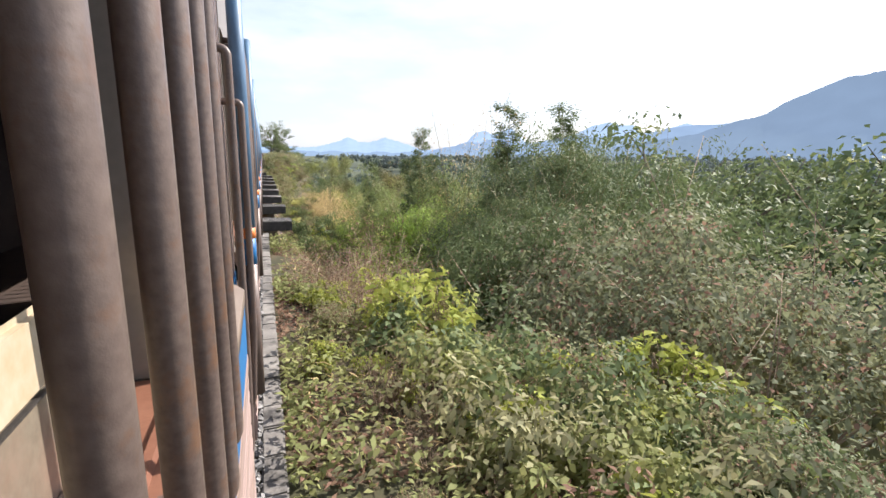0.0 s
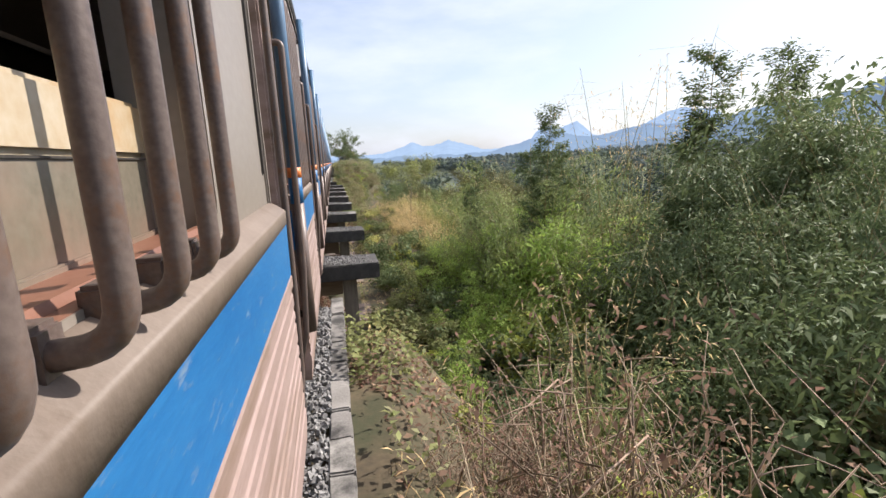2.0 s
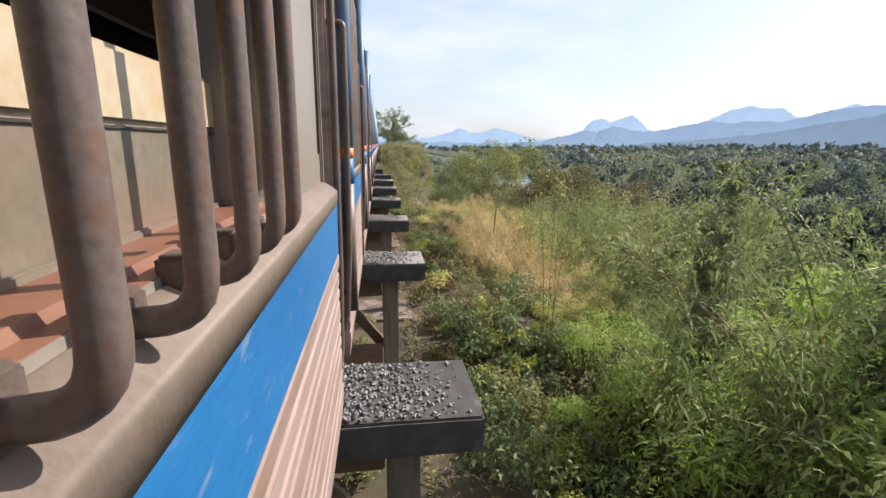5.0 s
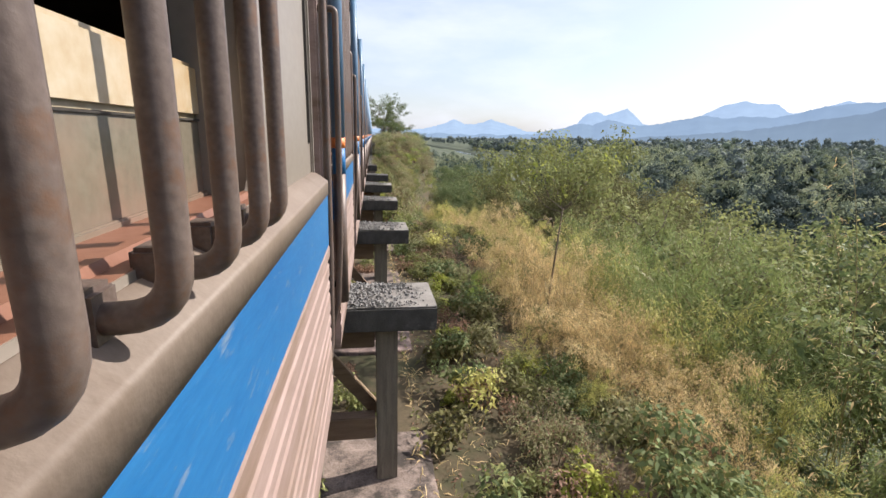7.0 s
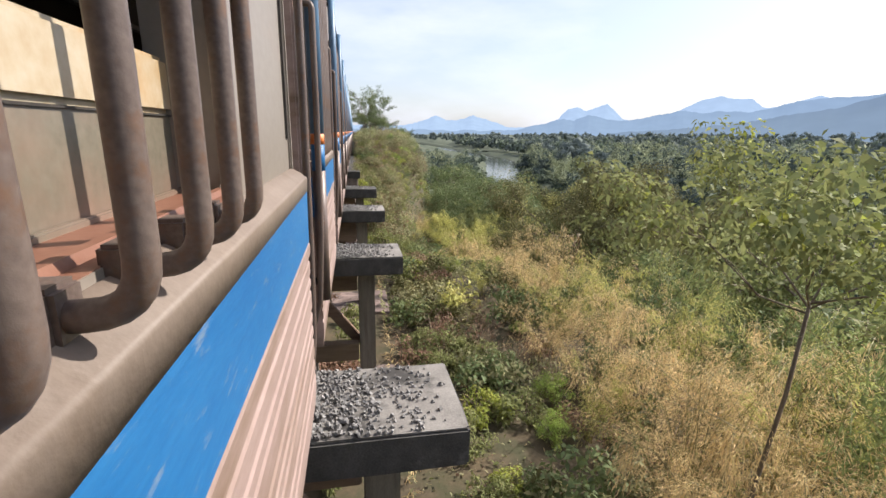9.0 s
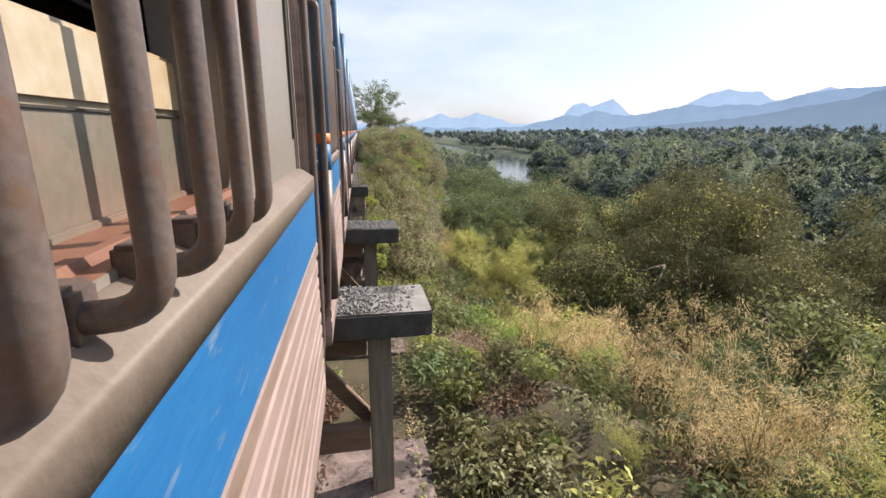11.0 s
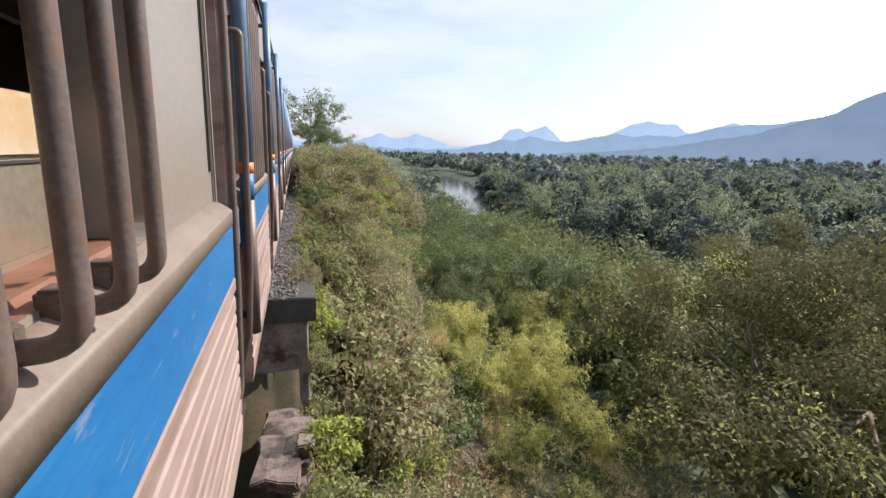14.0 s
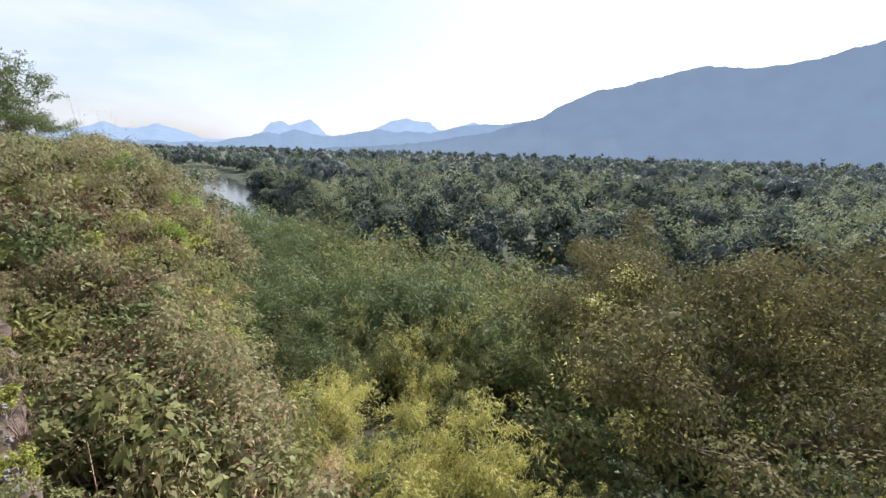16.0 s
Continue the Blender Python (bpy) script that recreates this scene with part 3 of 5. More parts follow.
for k, x in enumerate((CENTRE - 0.53, CENTRE + 0.53)):
    ob = part("rail", prism([(x - 0.06, 0.42), (x + 0.06, 0.42), (x + 0.06, 0.435), (x + 0.012, 0.45), (x + 0.012, 0.52), (x + 0.033, 0.53), (x + 0.033, 0.56),
                             (x - 0.033, 0.56), (x - 0.033, 0.53), (x - 0.012, 0.52), (x - 0.012, 0.45), (x - 0.06, 0.435)], -60, 300), STEEL, None)
    tagged(ob, "worn steel railway rail on timber sleepers", "rail", "rails", "structure")
    girder = part("trestle_girder", box(x - 0.17, x + 0.17, 19.5, 68.5, 0.004, 0.3, 0.01), BROWN, None)
    tagged(girder, "brown longitudinal timber girder on the trestle caps", "girder", "girders", "structure")
sleeper_mesh = bpy.data.meshes.new("sleeper")
bm = box(CENTRE - 1.05, CENTRE + 1.05, -0.11, 0.11, 0.3, 0.42, 0.01)
bm.to_mesh(sleeper_mesh)
bm.free()
sleeper_mesh.materials.append(BROWN)
for k in range(120):
    s = new("sleeper", sleeper_mesh)
    s.location.y = -2 + k * 0.72
    tagged(s, "brown timber railway sleeper", "sleeper", "sleepers", "structure")


def stone_heap(name, rng, count, place, size, mat, sink=0.3):
    """Many small angular stones lying on a surface."""
    cube = np.array([(x, y, z) for x in (-1, 1) for y in (-1, 1) for z in (-1, 1)], float)
    cf = np.array([(0, 1, 3, 2), (4, 6, 7, 5), (0, 4, 5, 1), (2, 3, 7, 6), (0, 2, 6, 4), (1, 5, 7, 3)])
    vs, fs = [], []
    for i in range(count):
        p, s = place(rng), size * rng.uniform(0.5, 1.25)
        m = Euler(rng.uniform(0, 6.28, 3)).to_matrix()
        q = cube * (1 + rng.uniform(-0.4, 0.3, (8, 3))) * np.array([1, rng.uniform(0.6, 1), rng.uniform(0.45, 0.9)]) * s * 0.5
        vs.append(q @ np.array(m).T + np.array(p) + (0, 0, s * sink))
        fs.append(cf + 8 * i)
    return mesh_of(name, np.concatenate(vs), np.concatenate(fs), mat)


def rough_block(x0, x1, y0, y1, z0, z1, rng, cuts=5, amount=0.015):
    """A block with chipped, uneven faces and worn edges."""
    made = box(x0, x1, y0, y1, z0, z1, 0.02)
    bmesh.ops.subdivide_edges(made, edges=[e for e in made.edges if e.calc_length() > 0.2], cuts=cuts, use_grid_fill=True)
    for v in made.verts:
        v.co += noise.noise_vector(v.co * 3.1 + Vector((rng.uniform(0, 0.01), 0, 0))) * amount
    return made


rng = np.random.default_rng(5)
for k in range(CAPS):
    y = CAP0 + k * GAP
    bent = empty("trestle_bent", pose(0, y, 0), "timber and concrete trestle bent under the railway", "trestle bent", "trestle bents", "structure")
    # Cap sides are near-black; a thin slab makes most tops paler.
    part("cap", rough_block(-4.2, 1.06, 0, 1.36, -0.42, 0, rng), NEAR_BLACK, bent, "near-black concrete cap beam")
    part("screed", rough_block(-4.15, 1.045, 0.02, 1.34, -0.006, 0.016, rng, 3, 0.004), NEAR_BLACK if k in (0, 1, 7) else CONCRETE, bent, "grey weathered cap top")
    for x in (0.0, -1.45, -2.3, -3.6):
        part("post", box(x, x + 0.4, 0.45, 0.85, -4.3, -0.421, 0.02), POST, bent, "grey weathered square post")
    part("beam", box(-4.0, -0.02, 0.35, 0.62, -2.75, -2.3, 0.02), BROWN, bent, "brown horizontal timber")
    part("beam", box(-4.0, -0.02, 0.5, 0.75, -0.95, -0.5, 0.02), BROWN, bent, "brown horizontal timber")
    brace = box(-1.9, 0.0, 0.86, 0.98, -0.13, 0.13, 0.015)
    bmesh.ops.rotate(brace, verts=brace.verts, cent=(-0.0, 0, 0), matrix=Matrix.Rotation(radians(52), 3, "Y"))
    bmesh.ops.translate(brace, verts=brace.verts, vec=(0.02, 0, -2.5))
    part("brace", brace, BROWN, bent, "brown diagonal timber brace")
    part("footing", rough_block(-4.2, 1.15, -0.5, 1.9, -4.9, -3.75, rng, 8, 0.06), ROCK, bent, "rough brown stone footing")

    def on_cap(r, y=y):
        e = r.beta(0.9, 2.2)
        return (-0.75 + e * 1.75, y + 0.04 + r.uniform(0, 1.26), 0.016 + max(0, 0.06 * (1 - e * 1.6)) * r.uniform(0, 1))
    heap = new("gravel", stone_heap("gravel", rng, 1000, on_cap, 0.038, STONE))
    tagged(heap, "loose grey crushed stone on the cap", "gravel", kind="stuff")


def on_bed(r):
    return (r.uniform(-0.75, -0.28), r.uniform(-1, 19), r.uniform(-0.03, 0.05))


tagged(new("ballast", stone_heap("ballast", rng, 6000, on_bed, 0.055, STONE)), "grey crushed stone ballast along the track", "gravel", kind="stuff")
curb = empty("curb_wall", pose(0, 0, 0), "old stone block curb along the track ballast", "wall", kind="structure")
yy = -2.0
while yy < 19.3:
    w = rng.uniform(0.5, 0.8)
    part("block", rough_block(-0.28, -0.03, yy, yy + w - 0.015, -0.6, rng.uniform(-0.02, 0.02), rng, 3), CONCRETE, curb)
    yy += w

abutment = empty("abutment", pose(0, 79.0, 0), "soot-blackened concrete abutment block on the rock wall", "abutment", kind="structure")
part("cap", rough_block(-4.2, 0.36, 0, 1.2, -0.48, 0.02, rng), NEAR_BLACK, abutment, "soot-blackened concrete cap")
part("pier", rough_block(-4.0, 0.2, 0.1, 1.1, -4.6, -0.481, rng, 6, 0.05), ROCK, abutment, "rough brown stone pier")

wall = empty("retaining_wall", pose(0, 0, 0), "rough brown rock retaining wall beside the track", "wall", kind="structure")
yy = 70.2
while yy < 104:
    w, zz = rng.uniform(0.3, 1.2), -4.2
    crown = rng.uniform(-0.1, 0.0) if yy > 78.7 else rng.uniform(-2.3, -0.7)
    while zz < crown - 0.15:
        h = rng.uniform(0.2, 0.75)
        x1 = 0.12 + rng.uniform(-0.2, 0.16) - (0.1 if zz + h > -0.4 else 0)
        dy = rng.uniform(-0.12, 0.12)
        part("stone", rough_block(-0.6, x1, yy + dy, yy + dy + w + 0.06, zz, min(zz + h + 0.05, crown), rng, 2, 0.1), ROCK, wall)
        zz += h
    yy += w


def on_wall(r):
    return (r.uniform(-0.7, 0.05), r.uniform(79.0, 104), r.uniform(0.0, 0.06))


tagged(new("ballast", stone_heap("ballast", rng, 3600, on_wall, 0.042, STONE)), "grey crushed stone on the rock wall", "gravel", kind="stuff")

# ---------------------------------------------------------------- plants


def leaves_mesh(name, rng, centres, ways, length, width, mat, droop=0.25, facing=None):
    """A leaf of two triangles' width at each centre, pointing along its way."""
    c, d = np.asarray(centres, float), np.asarray(ways, float)
    k = len(c)
    d = d / np.linalg.norm(d, axis=1, keepdims=True)
    side = np.cross(d, rng.normal(size=(k, 3)) * 0.55 + np.array([0, 0, 1.0]) if facing is None else facing + rng.normal(size=(k, 3)) * 0.25)
    side /= np.linalg.norm(side, axis=1, keepdims=True) + 1e-9
    ln = length * rng.uniform(0.6, 1.3, (k, 1))
    wd = width * rng.uniform(0.6, 1.3, (k, 1))
    tip = c + d * ln - np.array([0, 0, 1]) * ln * droop
    mid = c + d * ln * 0.45
    v = np.stack([c, mid + side * wd * 0.5, tip, mid - side * wd * 0.5], 1).reshape(-1, 3)
    me = bpy.data.meshes.new(name)
    me.vertices.add(4 * k)
    me.vertices.foreach_set("co", v.ravel())
    me.loops.add(4 * k)
    me.loops.foreach_set("vertex_index", np.arange(4 * k))
    me.polygons.add(k)
    me.polygons.foreach_set("loop_start", np.arange(k) * 4)
    me.update(calc_edges=True)
    me.materials.append(mat)
    return me


def ball(rng, k):
    v = rng.normal(size=(k, 3))
    return v / np.linalg.norm(v, axis=1, keepdims=True)


def arc(a, b, sag, steps=5):
    a, b = Vector(a), Vector(b)
    return [a.lerp(b, i / steps) + Vector((0, 0, sag * 4 * (i / steps) * (1 - i / steps))) for i in range(steps + 1)]


def make_bush(seed, radius, height, leaves, size, mat, label, twig=TWIG, name="bush", width=0.5, withered=0.0):
    rng = np.random.default_rng(seed)
    thing = empty(name, pose(0, 0, -100), label, "bush", "undergrowth on the slope")
    clumps, lines = [], []
    for i in range(int(9 + radius * 7)):
        a, q = rng.uniform(0, 6.28), rng.uniform(0.05, 1) ** 0.6
        h = height * (1 - 0.7 * q * q) * rng.uniform(0.5, 1.0)
        c = Vector((math.cos(a) * q * radius, math.sin(a) * q * radius, h))
        clumps.append((c, rng.uniform(0.15, 0.3) * (radius + height) * 0.5))
        lines.append((arc((c.x * 0.15, c.y * 0.15, -0.15), c, 0.12 * height, 3), [0.018, 0.013, 0.009, 0.003]))
        e = c + Vector(rng.normal(size=3)) * 0.2 * radius + Vector((0, 0, 0.25 * height * rng.uniform(0.2, 1)))
        lines.append(([c, e], [0.006, 0.002]))
    pick = rng.integers(0, len(clumps), leaves)
    base = np.array([clumps[i][0] for i in pick])
    spread = np.array([clumps[i][1] for i in pick])[:, None]
    off = ball(rng, leaves) * rng.uniform(0.25, 1, (leaves, 1)) ** 0.5
    stray = rng.uniform(0, 1, (leaves, 1)) < 0.12
    pts = base + off * spread * np.array([1, 1, 0.75]) * np.where(stray, 1.25, 1)
    pts[:, 2] = np.maximum(pts[:, 2], 0.03)
    ways = np.cross(off, rng.normal(size=(leaves, 3))) + off * 0.5 + rng.normal(size=(leaves, 3)) * 0.3
    faces_to = off + np.array([0, 0, 0.35])
    tagged(part("branchwork", tubes_mesh("branchwork", lines, twig, 3), twig, thing), "thin woody stems", kind="stuff")
    split = int(leaves * (1 - withered))
    part("foliage", leaves_mesh("foliage", rng, pts[:split], ways[:split], size, size * width, mat, 0.3, faces_to[:split]), mat, thing)
    if withered:
        part("foliage", leaves_mesh("foliage", rng, pts[split:], ways[split:], size * 0.8, size * width, DEAD), DEAD, thing, "withered brown leaves")
    # Darker leaves inside the clumps paint in the shade of the bush.
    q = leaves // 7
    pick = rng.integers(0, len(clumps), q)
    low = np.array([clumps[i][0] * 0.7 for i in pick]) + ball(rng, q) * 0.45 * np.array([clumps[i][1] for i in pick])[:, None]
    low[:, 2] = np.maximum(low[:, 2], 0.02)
    part("inner_foliage", leaves_mesh("inner_foliage", rng, low, rng.normal(size=(q, 3)), size * 1.7, size * 0.9, SHADY), SHADY, thing, "inner leaves coloured dark as painted shade")
    return thing


def make_twigs(seed, radius, height, label):
    rng = np.random.default_rng(seed)
    thing = empty("dry_shrub", pose(0, 0, -100), label, "shrub", "undergrowth on the slope")
    lines, ends = [], []
    for i in range(20):
        a = rng.uniform(0, 6.28)
        b = Vector((math.cos(a) * radius * rng.uniform(0.3, 1), math.sin(a) * radius * rng.uniform(0.3, 1), height * rng.uniform(0.4, 1)))
        main = arc((b.x * 0.1, b.y * 0.1, -0.1), b, rng.uniform(-0.05, 0.2) * height)
        lines.append((main, [0.014, 0.012, 0.01, 0.008, 0.006, 0.003]))
        for j in range(4):
            s = main[rng.integers(2, 6)]
            e = s + Vector(rng.normal(size=3)) * 0.2 * height
            lines.append(([s, s.lerp(e, 0.5) + Vector(rng.normal(size=3)) * 0.02, e], [0.005, 0.004, 0.002]))
            ends.append(e)
    tagged(part("branchwork", tubes_mesh("branchwork", lines, TWIG, 3), TWIG, thing), "bare brown twigs", kind="stuff")
    ends = np.array(ends)
    k = 700
    pts = ends[rng.integers(0, len(ends), k)] + rng.normal(size=(k, 3)) * 0.1 * height
    part("foliage", leaves_mesh("foliage", rng, pts, rng.normal(size=(k, 3)), 0.045, 0.02, DEAD), DEAD, thing, "withered brown leaves")
    return thing


def make_bamboo(seed, height, culms, lean, leaves, mat, label, size=0.22, start=0.3, spread=1.0, least=0.6, narrow=0.2):
    """A clump of arching culms with narrow drooping leaves in sprays."""
    rng = np.random.default_rng(seed)
    thing = empty("bamboo_clump", pose(0, 0, -100), label, "bamboo", "bamboo on the slope")
    lines, sprays = [], []
    for i in range(culms):
        a, h = rng.uniform(0, 6.28), height * rng.uniform(least, 1.05)
        out = lean * h * rng.uniform(0.4, 1.2)
        foot = Vector((rng.normal() * 0.25 * spread, rng.normal() * 0.25 * spread, -0.2))
        line = []
        for s in np.linspace(0, 1, 9):
            bow = s ** 2.2
            line.append(foot + Vector((math.cos(a) * out * bow, math.sin(a) * out * bow, h * (s - 0.28 * lean * bow * s))))
        lines.append((line, list(np.linspace(0.022, 0.004, 9) * (height / 6) ** 0.5)))
        for j in range(8):
            s = rng.uniform(start, 1)
            f = s * 8
            p = line[int(min(f, 7))].lerp(line[int(min(f, 7)) + 1], f - int(min(f, 7)))
            e = p + Vector(rng.normal(size=3) * np.array([1, 1, 0.45])) * (0.5 * (1.2 - s) + 0.2) * height * 0.19
            lines.append(([p, e], [0.004, 0.002]))
            sprays.append((p, e))
    k = leaves
    pick = rng.integers(0, len(sprays), k)
    t = rng.uniform(0.15, 1.1, (k, 1))
    a = np.array([sprays[i][0] for i in pick])
    b = np.array([sprays[i][1] for i in pick])
    pts = a + (b - a) * t + rng.normal(size=(k, 3)) * 0.021 * height
    pts[:, 2] -= 0.55 * (t[:, 0] ** 2) * np.linalg.norm(b - a, axis=1)
    ways = (b - a) / (np.linalg.norm(b - a, axis=1, keepdims=True) + 1e-6) + rng.normal(size=(k, 3)) * 0.5 + np.array([0, 0, -0.25])
    part("branchwork", tubes_mesh("branchwork", lines, CULM, 3), CULM, thing, "slender jointed culms")
    part("foliage", leaves_mesh("foliage", rng, pts, ways, size, size * narrow, mat, 0.35), mat, thing)
    return thing


def make_plume(seed, height, leaves, label):
    """One or two straight culms with short tiers of drooping leaves like a feather."""
    rng = np.random.default_rng(seed)
    thing = empty("bamboo_plume", pose(0, 0, -100), label, "bamboo", "bamboo on the slope")
    lines, pts, ways = [], [], []
    for i in range(2):
        h = height * (1 if i == 0 else 0.86)
        foot = Vector((i * 0.5, 0.2 * i, -0.2))
        top = Vector((rng.normal() * 0.15, rng.normal() * 0.15, h))
        line = [foot.lerp(foot + top, s) + Vector((math.sin(s * 3 + i) * 0.15, math.cos(s * 2) * 0.1, 0)) for s in np.linspace(0, 1, 9)]
        lines.append((line, list(np.linspace(0.06, 0.008, 9))))
        tiers = 26
        for j in range(tiers):
            s = 0.42 + 0.57 * j / tiers
            f = min(s * 8, 7.99)
            p = line[int(f)].lerp(line[int(f) + 1], f - int(f))
            if rng.random() < 0.18:
                continue
            reach = ((1.05 - s) * 0.75 + 0.42) * rng.uniform(0.5, 1.3)
            for q in range(4):
                a = rng.uniform(0, 6.28)
                e = p + Vector((math.cos(a) * reach, math.sin(a) * reach, reach * rng.uniform(0.1, 0.8)))
                lines.append(([p, e], [0.012, 0.003]))
                k = leaves // (tiers * 8)
                t = rng.uniform(0.15, 1.05, (k, 1))
                pts.append(np.array(p) + (np.array(e) - np.array(p)) * t + rng.normal(size=(k, 3)) * 0.09)
                ways.append(np.array(e - p) / reach + rng.normal(size=(k, 3)) * 0.35 + (0, 0, -0.2))
    part("branchwork", tubes_mesh("branchwork", lines, CULM, 4), CULM, thing, "straight culm with short side shoots")
    part("foliage", leaves_mesh("foliage", rng, np.concatenate(pts), np.concatenate(ways), 0.15, 0.05, DARK, 0.3), DARK, thing)
    return thing


def make_tree(seed, height, crown, leaves, size, mat, label, fork=0.45, flat=0.6, trunk=0.16, name="tree", extra=None, puff=0.17, rise=(0.4, 1.1), spread=0.3):
    """A tapered trunk that forks into limbs and twigs, with leaves in clumps at their ends."""
    rng = np.random.default_rng(seed)
    thing = empty(name, pose(0, 0, -100), label, "tree", "trees of the valley")
    lines, ends = [], []
    lean = Vector((rng.normal() * 0.05, rng.normal() * 0.05, 1)) * height * fork
    stem = [Vector((0, 0, -0.4)), lean * 0.35 + Vector((0.06, 0, 0)), lean * 0.7 + Vector((-0.05, 0.05, 0)), lean]
    lines.append((stem, [trunk * 1.25, trunk, trunk * 0.85, trunk * 0.75]))

    def limb(a, way, ln, r, level):
        mid = a + way * ln * 0.5 + Vector(rng.normal(size=3)) * ln * 0.07
        b = a + way * ln + Vector((0, 0, ln * 0.08))
        lines.append(([a, mid, b], [r, r * 0.75, r * 0.5]))
        if level == 0:
            ends.append(b)
            ends.append(mid)
            return
        for i in range(3 if level > 1 else 4):
            w = (way + Vector(rng.normal(size=3) * np.array([0.6, 0.6, 0.4]))).normalized()
            limb(b if i < 2 else mid, w, ln * rng.uniform(0.5, 0.75), r * 0.5, level - 1)
    for i in range(6):
        a = i * 1.05 + rng.uniform(-0.3, 0.3)
        up = rng.uniform(*rise)
        w = Vector((math.cos(a) * crown, math.sin(a) * crown, height * (1 - fork) * up * flat)).normalized()
        limb(stem[-1] - lean * rng.uniform(0, spread), w, 0.5 * math.hypot(crown, height * (1 - fork) * flat), trunk * 0.5, 2)
    grow = height / max(e.z for e in ends)
    lines = [([p * grow for p in line], r) for line, r in lines]
    ends = np.array([e * grow for e in ends])
    k = leaves
    pick = rng.integers(0, len(ends), k)
    shell = ball(rng, k) * rng.uniform(0.2, 1, (k, 1)) ** 0.5
    off = shell * np.array([1, 1, 0.55]) * crown * puff
    ways = np.cross(shell, rng.normal(size=(k, 3))) + shell * 0.4 + rng.normal(size=(k, 3)) * 0.2
    part("trunk", tubes_mesh("trunk", lines, BARK, 5), BARK, thing, "forked grey-brown trunk and limbs")
    part("crown", leaves_mesh("crown", rng, ends[pick] + off, ways, size, size * 0.5, mat, 0.3, shell + np.array([0, 0, 0.4])), mat, thing)
    if extra:
        q = k // 14
        pick = rng.integers(0, len(ends), 14)[rng.integers(0, 14, q)]
        part("crown", leaves_mesh("crown", rng, ends[pick] + ball(rng, q) * rng.uniform(0.3, 1, (q, 1)) * crown * 0.17, rng.normal(size=(q, 3)), size, size * 0.5, extra), extra, thing,
             "yellowing leaves")
    return thing


